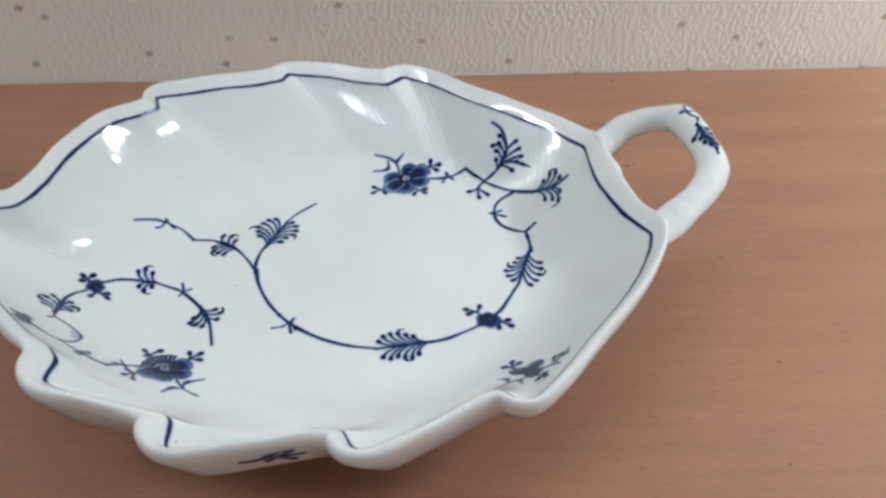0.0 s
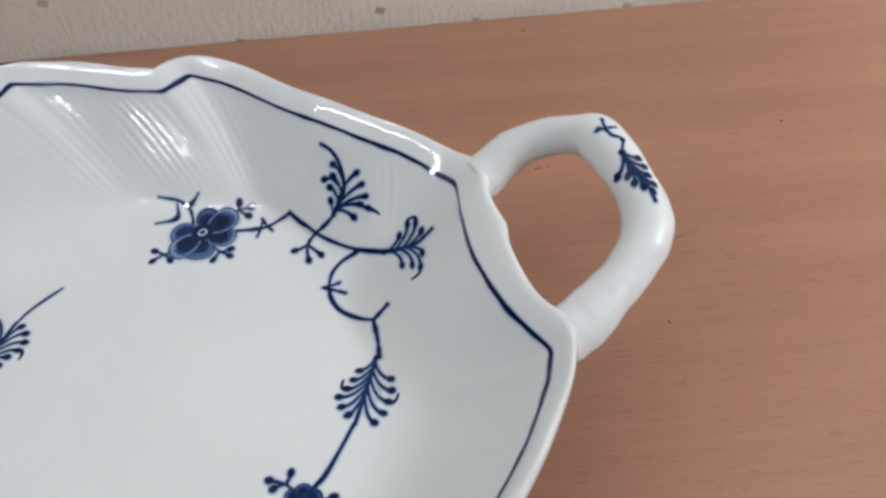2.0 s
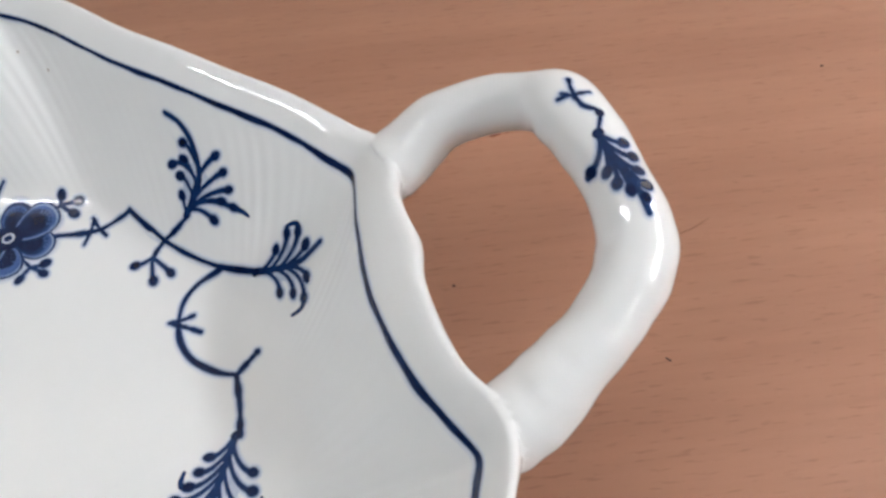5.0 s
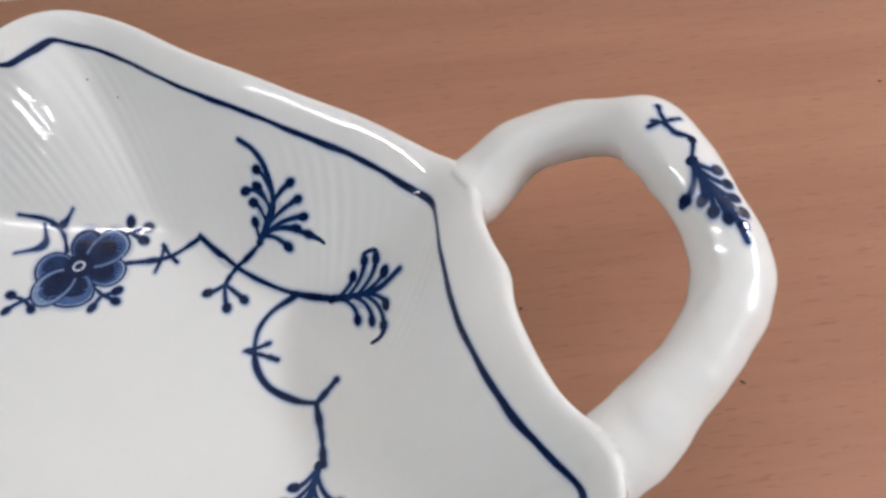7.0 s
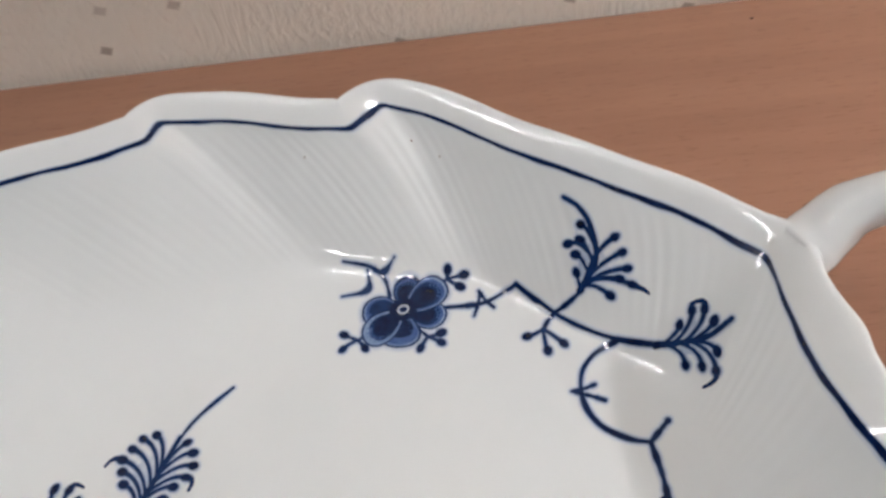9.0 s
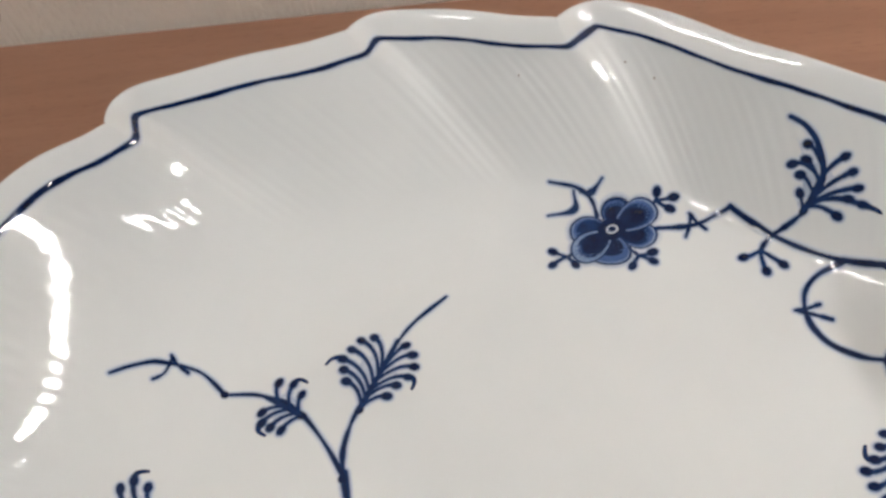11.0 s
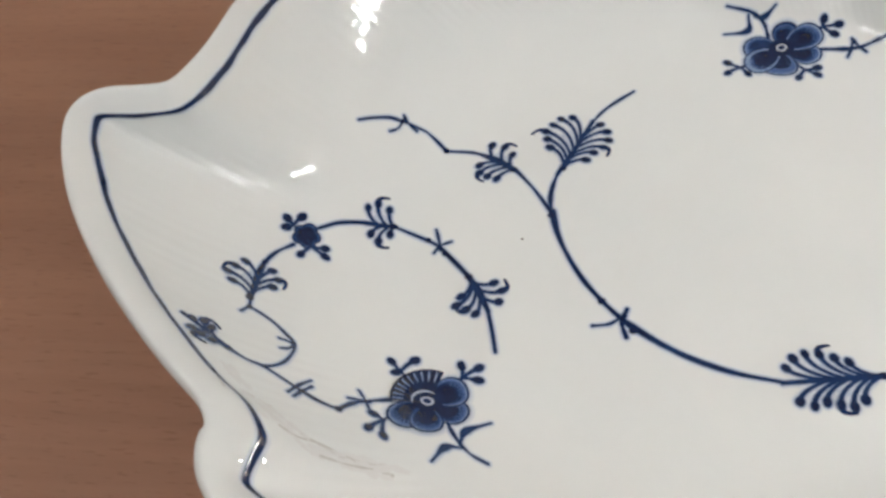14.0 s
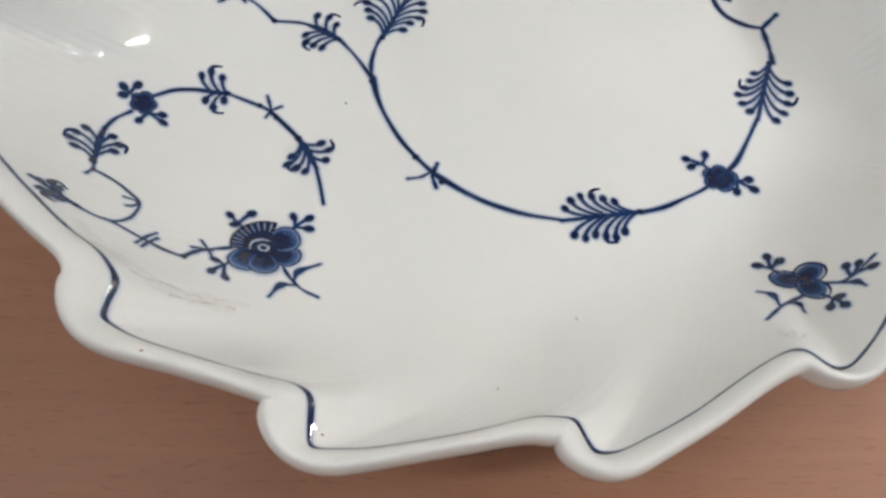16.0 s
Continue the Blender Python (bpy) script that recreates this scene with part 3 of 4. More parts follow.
def small_flower(at, outline, on=INSIDE):
    """Five dark petals run together, with a washed margin."""
    on.start()
    at = np.array(at, float)
    u, r = round_outline(at, outline)
    r = r * (0.80 + 0.30 * np.sqrt(np.abs(np.sin((u + 0.5) * 2.5))))
    way = np.stack([np.cos(u), np.sin(u)], 1)
    rim = at + way * r[:, None]
    on.area(at, list(at + way * (r + 0.8)[:, None]), [(1.0, FAINT)], -0.7)
    on.area(at, list(at + way * (r + 0.35)[:, None]), [(1.0, PALE)], 0)
    on.area(at, list(rim), [(0.72, DARK), (0.86, LINE), (1.0, WASH)], 1)
    closed = np.vstack([rim, rim[:2]])
    on.ribbon(closed, hand_width(len(closed), 0.42, 0.3), LINE, 2, False)
    return on.finish("painted_flower")


def big_flower(at, leaves, fan=None, on=INSIDE):
    """Overlapping petals (middle, reach beyond it, half width) with pale washed margins and dark hearts round an eye; fan is a dark striped petal."""
    on.start()
    at = np.array(at, float)
    v = np.linspace(0, 2 * math.pi, 30, endpoint=False)
    for k, (x, y, reach, broad) in enumerate(leaves):
        e = np.array((x, y)) - at
        far = np.linalg.norm(e) + reach
        e /= np.linalg.norm(e)
        f = np.array((-e[1], e[0]))
        half = (far - 0.6) / 2
        c, base = at + e * (0.6 + half), 1 + 1.2 * k
        shape = np.outer(np.cos(v) * half, e) + np.outer(np.sin(v) * broad * 1.18 * (1 + 0.16 * np.cos(v)), f)
        shape *= (1 + 0.03 * np.sin(v * 3 + 2 * k))[:, None]
        on.area(c, list(c + shape * (1 + 0.8 / half)), [(1.0, FAINT)], -0.7)
        on.area(c, list(c + shape * (1 + 0.35 / half)), [(1.0, PALE)], 0)
        on.area(c, list(c + shape), [(1.0, LINE)], base)
        on.area(c, list(c + shape * (1 - 0.4 / half)), [(1.0, LIGHT)], base + 0.2)
        for share, back, slot, up in ((0.84, 0.04, WASH, 0.4), (0.74, 0.10, LINE, 0.6), (0.60, 0.20, DARK, 0.8)):
            m = c - e * half * back
            on.area(m, list(m + shape * share), [(1.0, slot)], base + up)
        # hair-thin brush marks run from the heart into the pale margin
        for a in np.linspace(-0.85, 0.85, 6):
            way = e * math.cos(a) * half + f * math.sin(a) * broad * 1.2
            on.ribbon([c + way * q for q in (0.5, 0.66, 0.82)], [0.3, 0.2, 0.08], WASH, base + 0.9, False)
    on.blob(at, 2.6, 2.2, 0.3, DARK, 8.8, 24)
    if fan is not None:
        u, r = round_outline(at, fan)
        edge = [at + np.array((math.cos(a), math.sin(a))) * np.interp(a if a < math.pi else a - 2 * math.pi, u, r) * 0.97 for a in np.linspace(1.35, 3.5, 20)]
        on.area(at, edge + [at + (at - edge[9]) * 0.05], [(1.0, DARK)], 9.2)
        for a in np.linspace(1.5, 3.35, 10):
            e = np.array((math.cos(a), math.sin(a)))
            q = np.interp(a if a < math.pi else a - 2 * math.pi, u, r)
            on.ribbon([at + e * q * f for f in (0.6, 0.75, 0.9)], [0.16, 0.3, 0.34], LIGHT, 9.8, False)
        swirl = np.linspace(1.2, 3.6, 14)
        on.ribbon(np.stack([at[0] + 2.3 * np.cos(swirl), at[1] + 2.1 * np.sin(swirl)], 1), np.sin(np.linspace(0.3, 2.9, 14)) * 0.5, PALE, 10.2)
    on.blob(at, 1.15, 0.95, 0.3, PALE, 11)
    on.blob(at, 0.74, 0.6, 0.3, LINE, 11.4)
    on.blob(at, 0.36, 0.32, 0, DARK, 11.8)
    return on.finish("painted_flower")


def petals(places, r, on=INSIDE):
    on.start()
    mid = np.mean(places, 0)
    for p in places:
        p = np.array(p, float)
        d = (p - mid) / np.linalg.norm(p - mid)
        turn = math.atan2(d[1], d[0])
        on.blob(p, r + 0.25, r * 0.8 + 0.25, turn, PALE, 0, 22)
        on.blob(p, r, r * 0.8, turn, WASH, 1, 22)
        on.blob(p - d * r * 0.12, r * 0.72, r * 0.6, turn, LINE, 2, 20)
        u = np.linspace(0, 2 * math.pi, 30)
        s = np.array((-d[1], d[0]))
        ring = p + np.outer(np.cos(u) * r, d) + np.outer(np.sin(u) * r * 0.8, s)
        on.ribbon(ring, hand_width(30, 0.45, 0.3), LINE, 3, False)
        on.blob(p - d * r * 0.3, r * 0.5, r * 0.42, turn, DARK, 4, 16)
    return on.finish("painted_flower")


HANDLE = Drape(grip, lambda x, y: (x, y, 0.12), (0, 0, -1))
FRONT = Drape(body, lambda x, z: (x, -0.05, z), (0, 1, 0))


def scuff(pts, w, slot=5):
    """A dull grey rubbed mark on the glaze."""
    INSIDE.start()
    c = curve(pts, 0.4)
    INSIDE.ribbon(c, hand_width(len(c), w, 0.8), slot, 0)
    return INSIDE.finish("scuff_mark", "dull grey rub mark on the glaze")


def pits(places, r):
    for p in places:
        INSIDE.start()
        INSIDE.blob(p, r, r * 0.7, rough_hand.uniform(0, 3), 6, 1, 8)
        INSIDE.finish("glaze_pit", "tiny brown pit in the glaze")


def edge_line():
    """The blue line that follows the leaf's edge."""
    INSIDE.start()
    at = np.linspace(0, 2 * np.pi, AROUND)
    w = 1.12 + 0.12 * np.sin(at * 31) + 0.09 * np.sin(at * 83 + 2) + 0.06 * FACING
    top, low = wall_ring(1), wall_ring(0.93)
    down = low - top
    down /= np.linalg.norm(down, axis=1)[:, None]
    columns = []
    for high, low_side in ((-0.8, 0), (-0.5, 0), (-0.3, 0), (-0.05, 0), (-0.55, 1), (-0.3, 1), (-0.1, 1), (0.3, 1)):
        columns.append([INSIDE.lay(Vector(t + e * (high + low_side * v) / 1000), 0.00007) for t, e, v in zip(top, down, w)])
    for a, b, slot in zip(columns, columns[1:], (FAINT, PALE, LINE, DARK, LINE, PALE, FAINT)):
        for i in range(AROUND):
            j = (i + 1) % AROUND
            INSIDE.face((a[i], b[i], b[j], a[j]), slot)
    return INSIDE.finish("painted_edge_line", "cobalt blue line along the leaf's edge")


edge_line()
stem([(-57.1, 191.1), (-55.8, 186.1), (-53.7, 181.2), (-50.5, 175.8), (-47.1, 171.7), (-43.8, 168.4), (-40.9, 166.3), (-37.0, 163.9), (-32.1, 161.6), (-25.6, 159.7), (-18.0, 158.7)], 1.0)
sprig([(-3.5, 161.3), (-18.7, 158.6)], [(-8.2, 163.5), (-11.5, 164.4), (-14.1, 164.6), (-16.4, 163.8), (-17.9, 161.5)], [(-6.5, 156.7), (-8.8, 154.9), (-11.7, 156.0), (-13.7, 154.8), (-16.2, 155.4)], 2, 2)
stem([(-3.2, 161.2), (1.3, 162.6), (5.3, 164.7), (9.5, 167.1), (12.6, 169.9), (16.4, 173.4), (19.3, 178.4), (22.4, 184.6)], 0.8)
sprig([(27.0, 199.3), (22.5, 184.3)], [(23.3, 196.7), (21.3, 193.2), (19.2, 190.9), (19.8, 188.4), (21.0, 186.6)], [(30.0, 193.6), (30.1, 190.2), (29.3, 188.5), (28.2, 186.1), (26.5, 184.4)], 2, 2)
stem([(27.6, 199.2), (27.3, 203.6), (26.5, 208.6)], 0.9)
stem([(26.5, 208.6), (23.5, 209.5), (19.7, 211.9), (17.5, 215.2), (16.9, 218.8), (17.6, 222.2), (20.0, 224.7), (23.8, 225.8)], 0.9)
stem([(26.5, 208.5), (28.0, 210.0), (29.6, 211.5)], 0.9)
stem([(15.4, 218.7), (17.3, 218.9), (19.2, 219.4)], 0.7)
stem([(16.0, 218.5), (18.4, 217.5), (20.5, 216.5)], 0.8)
stem([(-5.0, 236.9), (-1.0, 236.8), (2.2, 237.1), (5.3, 238.2), (7.8, 238.7)], 0.8)
stem([(7.8, 238.7), (10.7, 235.7), (13.9, 232.6), (18.0, 229.4), (23.1, 226.2), (28.1, 223.8), (31.0, 222.7)], 1.0)
stem([(1.0, 239.3), (2.1, 237.5), (3.5, 235.9)], 0.6)
stem([(1.2, 238.7), (0.7, 236.8), (-0.1, 234.7)], 0.6)
stem([(13.9, 232.6), (16.3, 233.1), (18.8, 233.9)], 0.8)
stem([(13.9, 232.6), (12.6, 231.6), (11.8, 230.3)], 0.8)
trefoil((11.8, 230.5), [(8.5, 229.6), (12.3, 226.1), (15.3, 227.0)])
sprig([(18.5, 234.0), (21.3, 236.9), (20.8, 241.0), (19.0, 243.9), (16.8, 245.7)], [(18.0, 236.4), (17.9, 238.7), (16.8, 240.0), (19.1, 239.9), (19.1, 241.6)], [(23.2, 231.6), (24.8, 233.2), (26.7, 231.8), (25.9, 235.5), (24.6, 238.4)], -1, 2)
sprig([(29.5, 223.1), (33.5, 222.1), (36.9, 221.6), (40.3, 222.6)], [(33.0, 224.7), (34.4, 225.8), (36.2, 226.4), (37.9, 223.5)], [(33.2, 218.8), (35.0, 218.1), (37.1, 216.1), (37.7, 218.8)], 2, 2)
stem([(-57.2, 190.8), (-60.7, 195.9), (-63.9, 199.8), (-66.1, 201.9), (-68.8, 203.6), (-71.8, 204.6), (-74.7, 205.2), (-79.3, 205.1)], 0.8)
stem([(-79.3, 205.1), (-81.4, 207.0), (-83.8, 208.6), (-86.6, 209.1), (-88.3, 209.1), (-90.9, 208.7), (-93.8, 206.9), (-96.1, 204.9)], 0.6)
stem([(-88.5, 210.5), (-87.5, 209.2), (-85.7, 208.2)], 0.6)
stem([(-88.3, 210.1), (-89.1, 207.3), (-90.5, 205.9)], 0.5)
sprig([(-65.3, 201.0), (-71.8, 204.5)], [(-65.8, 205.0), (-67.7, 207.2), (-70.1, 207.4)], [(-68.4, 198.3), (-71.9, 199.3), (-72.2, 201.5)], 1, 1)
stem([(-57.2, 190.8), (-57.7, 194.6), (-57.1, 199.0), (-56.0, 202.4)], 0.8)
stem([(-56.0, 202.4), (-52.9, 209.2), (-50.4, 215.2), (-47.7, 219.2), (-42.7, 224.1)], 0.6)
sprig([(-55.9, 201.8), (-50.6, 215.2)], [(-58.9, 207.3), (-59.7, 209.9), (-60.2, 211.5), (-57.3, 215.2), (-55.0, 215.8)], [(-51.4, 204.2), (-49.9, 206.4), (-47.2, 208.4), (-47.4, 211.6), (-49.0, 214.0)], 2, 2)
stem([(-42.9, 170.4), (-43.7, 167.6), (-42.9, 164.9)], 0.8)
stem([(-48.5, 166.6), (-45.8, 167.2), (-43.8, 168.7)], 0.5)
dots([(-47.2, 171.7), (-41.8, 166.2), (-57.2, 190.1), (-79.3, 205.1)], 0.75)
stem([(-64.3, 160.1), (-65.7, 165.4), (-67.8, 171.3), (-70.8, 175.0), (-75.4, 179.6), (-77.3, 181.4), (-79.7, 182.6), (-82.6, 183.7), (-86.3, 184.8), (-89.2, 184.8), (-92.2, 184.2), (-96.0, 182.7), (-99.0, 180.2)], 0.7)
sprig([(-70.8, 175.0), (-66.4, 168.0)], [(-66.1, 174.2), (-64.4, 173.0), (-64.8, 170.3)], [(-71.8, 170.6), (-72.4, 168.6), (-68.8, 167.3)], 1, 1)
sprig([(-86.3, 184.8), (-92.4, 184.1)], [(-87.7, 188.5), (-90.2, 189.4), (-91.5, 187.8)], [(-86.6, 182.8), (-88.8, 180.3), (-90.0, 182.0)], 1, 1)
stem([(-78.3, 185.2), (-77.2, 182.1), (-76.9, 180.5)], 0.5)
stem([(-75.1, 182.6), (-77.0, 181.5), (-77.9, 179.8)], 0.5)
dots([(-79.5, 182.6), (-75.8, 179.8), (-70.8, 175.0), (-86.3, 184.8)], 0.65)
stem([(-101.9, 174.8), (-103.7, 171.6), (-104.4, 167.7), (-104.1, 162.9), (-102.9, 158.4), (-102.1, 156.0)], 0.7)
sprig([(-103.0, 158.2), (-104.4, 167.7)], [(-106.4, 160.4), (-108.0, 162.5), (-106.8, 166.2)], [(-101.3, 162.8), (-101.0, 164.8), (-102.6, 166.6)], 1, 1)
stem([(-102.5, 154.2), (-101.9, 155.9), (-98.8, 155.0), (-96.2, 153.3), (-94.1, 151.4), (-93.6, 147.7), (-94.1, 145.2), (-95.2, 143.7)], 0.6)
stem([(-94.1, 151.4), (-95.2, 151.7), (-96.3, 151.6)], 0.5)
stem([(-94.1, 151.0), (-94.6, 149.9), (-95.3, 149.4)], 0.5)
dots([(-102.1, 156.0), (-104.4, 168.1), (-103.2, 158.7)], 0.6)
stem([(-106.1, 147.3), (-103.3, 146.2), (-99.6, 144.4), (-97.0, 143.7), (-94.9, 143.7), (-90.8, 142.3), (-87.4, 141.2), (-84.5, 140.9)], 0.7)
stem([(-84.5, 140.9), (-83.5, 143.0), (-82.0, 144.6), (-78.9, 146.6)], 0.7)
sprig([(-99.6, 144.4), (-106.1, 147.4)], [(-102.6, 147.2), (-103.9, 148.0), (-104.9, 147.2)], [(-101.4, 144.2), (-102.6, 144.2), (-103.9, 144.9)], 1, 1)
stem([(-90.7, 140.5), (-90.3, 142.9), (-89.5, 144.9)], 0.5)
stem([(-89.8, 140.0), (-89.5, 141.9), (-88.9, 143.7)], 0.5)
stem([(-83.4, 146.5), (-82.0, 144.8), (-81.0, 143.3)], 0.5)
stem([(-84.2, 144.1), (-82.4, 144.6), (-81.2, 144.7)], 0.5)
dots([(-84.5, 140.9)], 0.75)
big_flower((-73.7, 148.0), [(-69.0, 147.4, 2.1, 2.3), (-76.2, 144.0, 2.4, 2.4), (-72.9, 143.8, 2.1, 2.2), (-70.0, 151.6, 2.4, 2.5)], [(-79.1, 147.6), (-78.7, 151.3), (-76.1, 154.3), (-72.0, 154.7), (-68.8, 152.3), (-68.3, 148.8), (-70.3, 145.7), (-72.9, 143.5), (-76.3, 143.3)])
stem([(-78.9, 153.3), (-76.4, 151.2)], 0.5)
stem([(-69.1, 154.5), (-71.0, 152.3)], 0.5)
stem([(-78.6, 141.8), (-77.4, 144.9)], 0.5)
trefoil((-78.9, 153.3), [(-81.0, 155.2), (-79.9, 152.6), (-76.9, 156.6)])
trefoil((-69.1, 154.5), [(-69.8, 157.2), (-66.3, 157.0), (-66.0, 154.4)])
trefoil((-78.6, 141.8), [(-80.6, 142.6), (-80.0, 139.0), (-77.5, 138.3)])
stem([(-70.3, 145.7), (-68.5, 142.8), (-65.8, 140.0), (-62.8, 138.7)], 0.6)
blade([(-67.3, 141.1), (-66.9, 144.1), (-63.4, 146.6)])
blade([(-66.8, 140.6), (-69.2, 140.0), (-70.5, 136.5)])
big_flower((-12.8, 237.2), [(-7.3, 235.6, 2.4, 2.3), (-17.4, 237.2, 3.0, 2.7), (-13.6, 232.3, 2.7, 3.2), (-17.7, 233.2, 2.9, 2.6), (-11.8, 240.8, 2.6, 2.4), (-7.2, 240.2, 2.8, 2.5)])
stem([(-4.6, 242.1), (-8.0, 240.1)], 0.5)
stem([(-21.1, 232.0), (-18.2, 233.8)], 0.5)
stem([(-8.5, 231.6), (-10.4, 233.6)], 0.5)
trefoil((-4.6, 242.1), [(-4.3, 244.0), (-1.0, 242.5), (-1.9, 240.3)])
trefoil((-21.1, 232.0), [(-24.0, 233.5), (-24.0, 230.0), (-19.5, 229.8)])
trefoil((-8.5, 231.6), [(-5.7, 232.3), (-5.8, 230.0), (-10.0, 229.0)])
stem([(-15.3, 240.3), (-16.2, 243.5), (-18.7, 245.7), (-23.7, 247.1)], 0.7)
blade([(-18.1, 244.9), (-16.2, 244.7), (-14.0, 246.4)])
blade([(-19.3, 245.3), (-19.4, 241.8), (-24.2, 240.9)])
small_flower((12.6, 169.9), [(9.8, 169.8), (11.9, 172.1), (15.0, 171.4), (16.4, 169.5), (12.8, 167.3)])
stem([(9.8, 173.0), (11.8, 171.1)], 0.5)
stem([(16.4, 169.2), (13.9, 169.6)], 0.5)
trefoil((9.8, 173.0), [(6.3, 174.1), (10.7, 175.6), (7.2, 172.0)])
trefoil((16.4, 169.2), [(19.1, 169.8), (19.8, 167.2), (15.9, 166.4)])
small_flower((-100.6, 177.7), [(-102.0, 176.5), (-102.0, 178.7), (-99.9, 180.1), (-98.9, 178.6), (-99.4, 175.8), (-100.8, 175.0)])
stem([(-103.0, 178.9), (-101.3, 178.2)], 0.5)
stem([(-99.2, 175.6), (-100.0, 176.8)], 0.5)
trefoil((-103.0, 178.9), [(-104.5, 180.1), (-101.8, 181.6), (-104.3, 177.7)])
trefoil((-99.2, 175.6), [(-100.4, 172.7), (-96.6, 176.2), (-96.1, 174.1)])
petals([(19.9, 144.9), (23.7, 145.8), (22.9, 141.9)], 2.7)
stem([(18.3, 148.0), (19.6, 146.0)], 0.5)
stem([(24.7, 138.8), (23.4, 140.5)], 0.5)
trefoil((18.3, 148.0), [(15.9, 149.1), (18.5, 151.4), (20.6, 150.0)])
stem([(25.1, 142.8), (27.1, 142.3), (29.6, 144.0), (32.4, 146.7)], 0.6)
trefoil((28.3, 143.2), [(28.7, 146.1), (30.3, 146.0), (31.7, 144.2)])
blade([(26.9, 141.9), (28.4, 141.5), (29.0, 140.1)])
trefoil((24.7, 138.8), [(23.4, 136.6), (25.5, 136.5), (25.8, 139.1)])
stem([(21.1, 140.6), (17.0, 138.3), (13.0, 134.7)], 0.6)
blade([(16.3, 137.9), (16.3, 141.1), (14.4, 142.3)])
blade([(17.6, 138.6), (19.4, 138.5), (19.5, 136.2)])
stem([(75.0, 227.7), (75.1, 226.0), (76.1, 223.4), (78.0, 222.3), (77.3, 219.1)], 0.6, on=HANDLE)
stem([(73.3, 224.9), (75.1, 225.1), (77.4, 225.7)], 0.5, on=HANDLE)
stem([(73.8, 225.5), (74.8, 225.1), (75.6, 224.2)], 0.5, on=HANDLE)
dots([(78.0, 222.2), (77.4, 219.3)], 0.65, on=HANDLE)
sprig([(77.4, 219.3), (78.4, 216.7), (80.7, 212.6), (82.0, 209.0)], [(75.9, 215.3), (77.5, 214.6), (78.7, 212.5), (80.0, 211.7), (81.9, 210.8)], [(80.4, 218.2), (81.4, 216.1), (81.7, 214.1), (82.4, 212.5)], -1, -1, on=HANDLE, size=1.0)
stem([(-43.2, 36.3), (-40.4, 35.9), (-35.6, 36.4), (-31.6, 35.6), (-29.9, 35.5)], 0.85, on=FRONT)
blade([(-39.8, 35.9), (-37.2, 37.4), (-33.5, 38.4)], on=FRONT)
blade([(-36.9, 35.7), (-34.6, 35.5), (-31.0, 35.6)], on=FRONT)
trefoil((-35.6, 36.1), [(-38.0, 34.6), (-32.4, 38.0), (-32.2, 33.3)], on=FRONT)
scuff([(-85.7, 132.9), (-81.9, 132.3), (-78.2, 132.2), (-74.6, 131.9)], 0.5)
scuff([(-88.1, 132.7), (-85.9, 132.2), (-83.5, 132.8)], 0.35)
scuff([(-82.9, 130.7), (-80.1, 131.0), (-77.0, 131.8)], 0.3)
scuff([(-93.7, 136.6), (-92.3, 136.2), (-90.5, 135.8)], 0.35)
scuff([(-103.8, 143.4), (-99.4, 139.2), (-95.3, 135.6)], 0.3)
scuff([(12.7, 129.1), (14.8, 130.9), (14.4, 128.4), (16.6, 130.2)], 0.3)
scuff([(-81.2, 131.8), (-78.5, 132.1), (-75.9, 133.3)], 0.3)
pits([(-81.8, 117.9), (-31.6, 121.1)], 0.3)
pits([(-112.0, 220.8)], 0.35)
pits([(-9.1, 261.9), (-4.1, 258.8), (-28.5, 259.4)], 0.22)
pits([(-16.8, 137.9), (-56.9, 108.9)], 0.25)


# ---- small marks on the desk and in the dish ----
def crumb(x, y, z, length, width, turn, mat, name="speck", label="tiny dark speck of dirt lying on the desk"):
    """A flat irregular grain, sizes in millimetres."""
    bm = bmesh.new()
    bmesh.ops.create_icosphere(bm, subdivisions=2, radius=1)
    for v in bm.verts:
        v.co *= 1 + 0.25 * noise.noise(v.co * 1.7 + Vector((x, y, 0)) * 90)
    bmesh.ops.transform(bm, matrix=Matrix.LocRotScale(None, Euler((0, 0, turn)), (length / 2000, width / 2000, 0.00012)), verts=bm.verts)
    ob = link(name, bm, mat)
    ob.location = (x / 1000, y / 1000, z / 1000 + 0.00009)
    return tagged(ob, label, "speck")


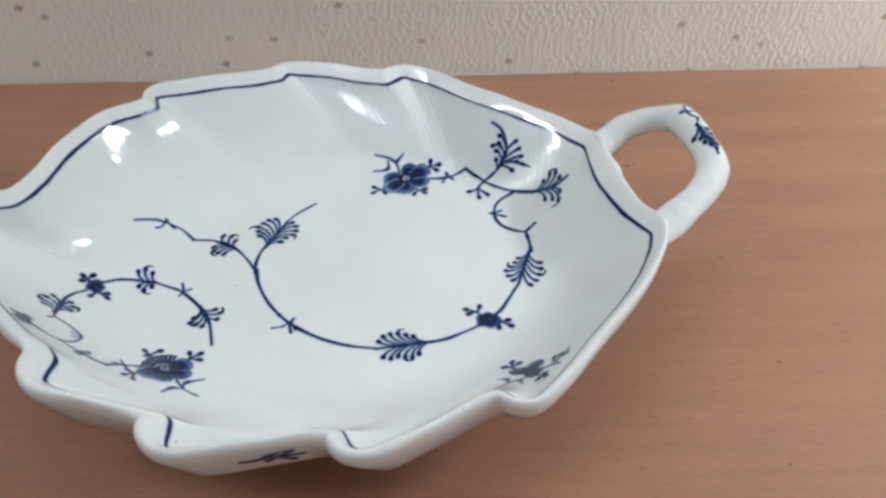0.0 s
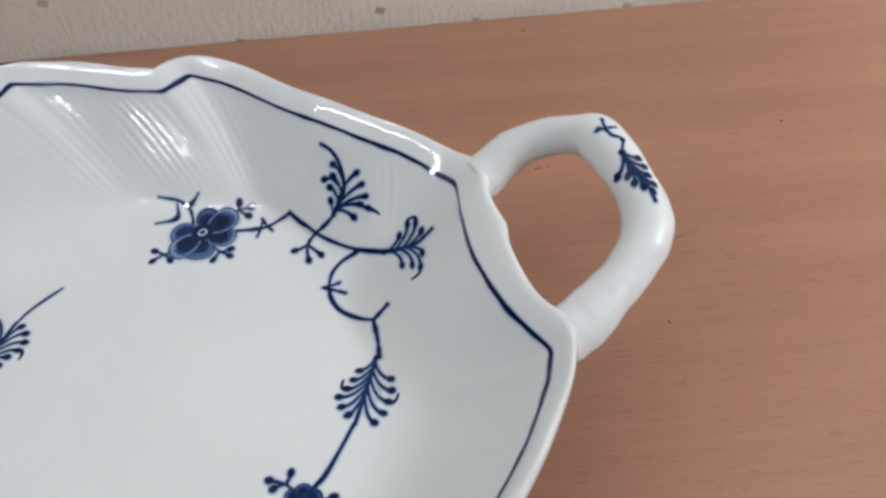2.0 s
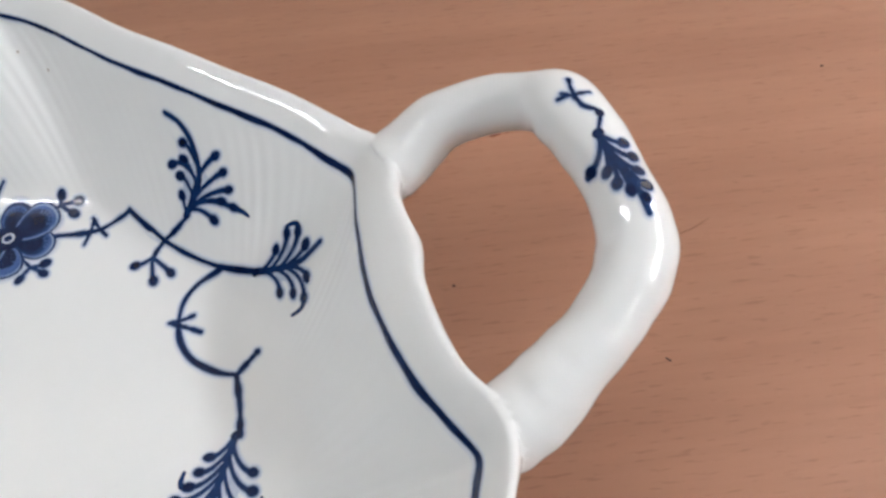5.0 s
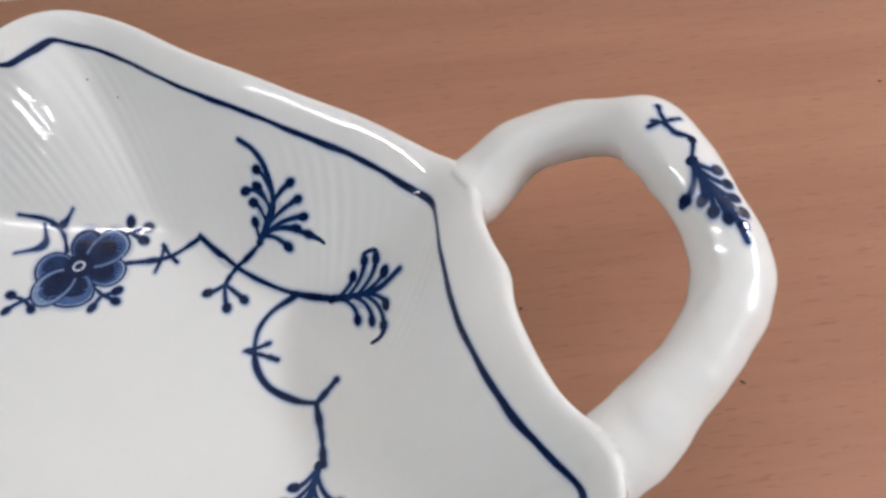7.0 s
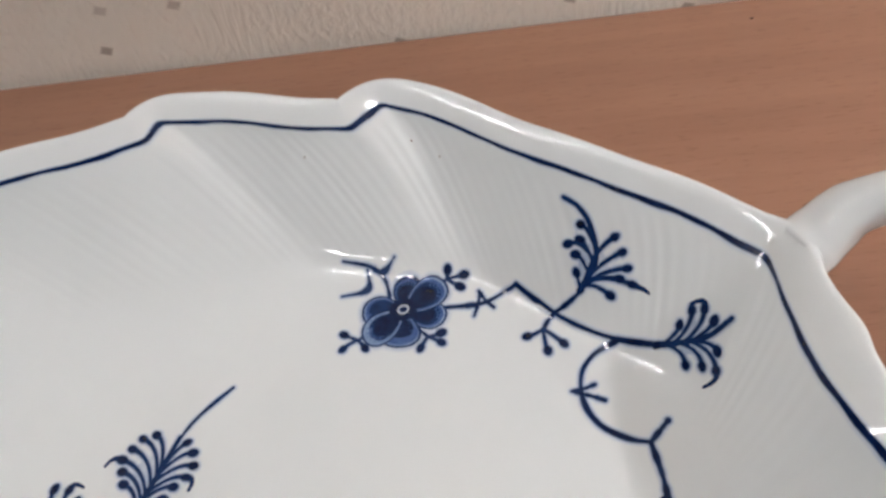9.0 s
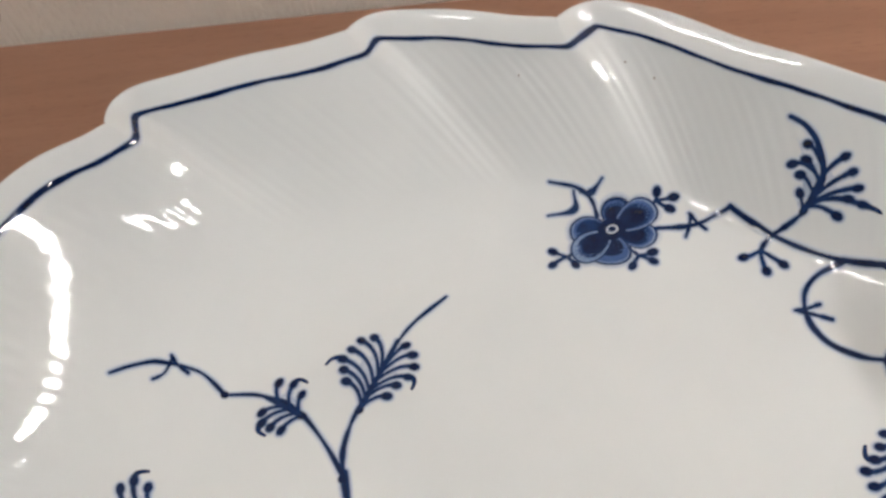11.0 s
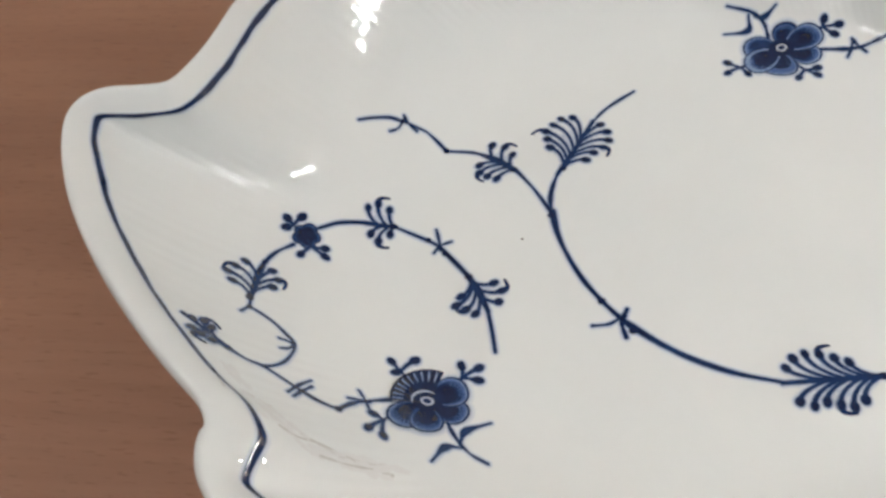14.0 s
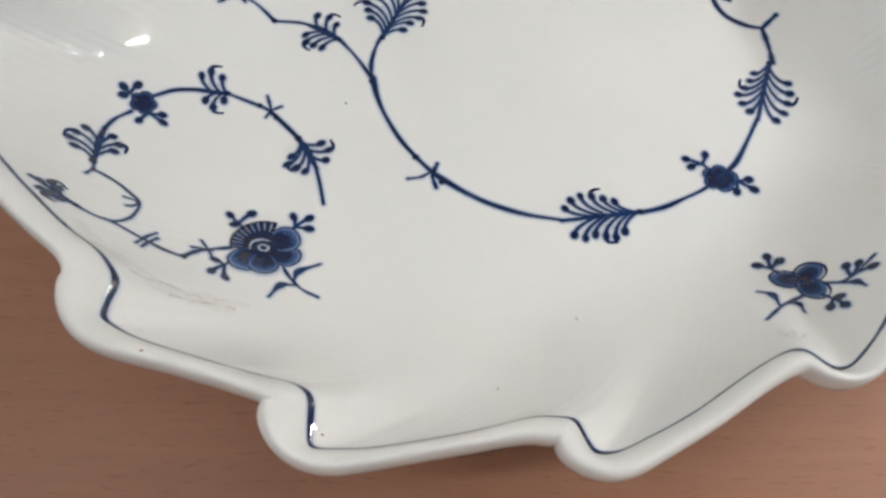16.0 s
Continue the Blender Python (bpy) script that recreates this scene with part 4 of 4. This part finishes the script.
smear = random.Random(3)
for x, y, dx, dy in ((-93, 136.2, 5, -2.6), (-88, 133.2, 4, -2.2), (-83.5, 131, 5, 0.2), (-80, 131.4, 5, 0.3), (-77, 132.2, 4, 0.6), (-80.5, 132.6, 5, 0.4), (-98, 141, 4, -3.4), (13, 129.5, 1.5, 2.2)):
    for _ in range(4):
        ox, oy, k = smear.uniform(-1.2, 1.2), smear.uniform(-0.8, 0.8), smear.uniform(0.5, 1.1)
        scuff([(x + ox, y + oy), (x + ox + dx * k * 0.5, y + oy + dy * k * 0.5 + smear.uniform(-0.4, 0.4)), (x + ox + dx * k, y + oy + dy * k)], smear.uniform(0.4, 1.1), 8)

CRUMB = plain_material("dark_crumb", (0.05, 0.025, 0.018), 0.8, 0.01)
STAIN = plain_material("brown_stain", (0.18, 0.065, 0.03), 0.7, 0.03)

crumb(99.5, 167.2, 0, 1.3, 0.5, 2.2, CRUMB)
crumb(93.8, 213.7, 0, 1.2, 0.4, 2.4, CRUMB)
crumb(142.5, 280.5, 0, 0.9, 0.6, 0.3, CRUMB)
crumb(59.7, 231.7, 0, 0.6, 0.5, 0, CRUMB)
crumb(91.6, 131.4, 0, 0.9, 0.6, 1.2, CRUMB)
crumb(75.1, 332.2, 0, 1.2, 0.7, 0.3, CRUMB)
crumb(71.0, 267.6, 0, 2.6, 0.9, 0.3, STAIN, "stain", "small reddish brown stain on the desk")
crumb(73.6, 268.3, 0, 1.0, 0.6, 0.9, STAIN, "stain", "small reddish brown stain on the desk")
crumb(-62.0, 183.9, 15.35, 0.55, 0.4, 0.4, CRUMB, label="tiny dark speck of dirt lying in the dish")


def fibre(pts):
    """A fine bent hair lying on the desk."""
    c = catmull(pts, 8) / 1000
    verts, faces = tube(np.concatenate([c, np.full((len(c), 1), 0.00010)], 1), np.full((len(c), 2), 0.00009), 6)
    me = bpy.data.meshes.new("fibre")
    me.from_pydata(verts, [], faces)
    me.materials.append(STAIN)
    return tagged(new("fibre", me), "fine brown fibre lying on the desk", "fibre")


fibre([(96, 236.5), (101, 238.8), (104.5, 240.2), (108, 242.2)])
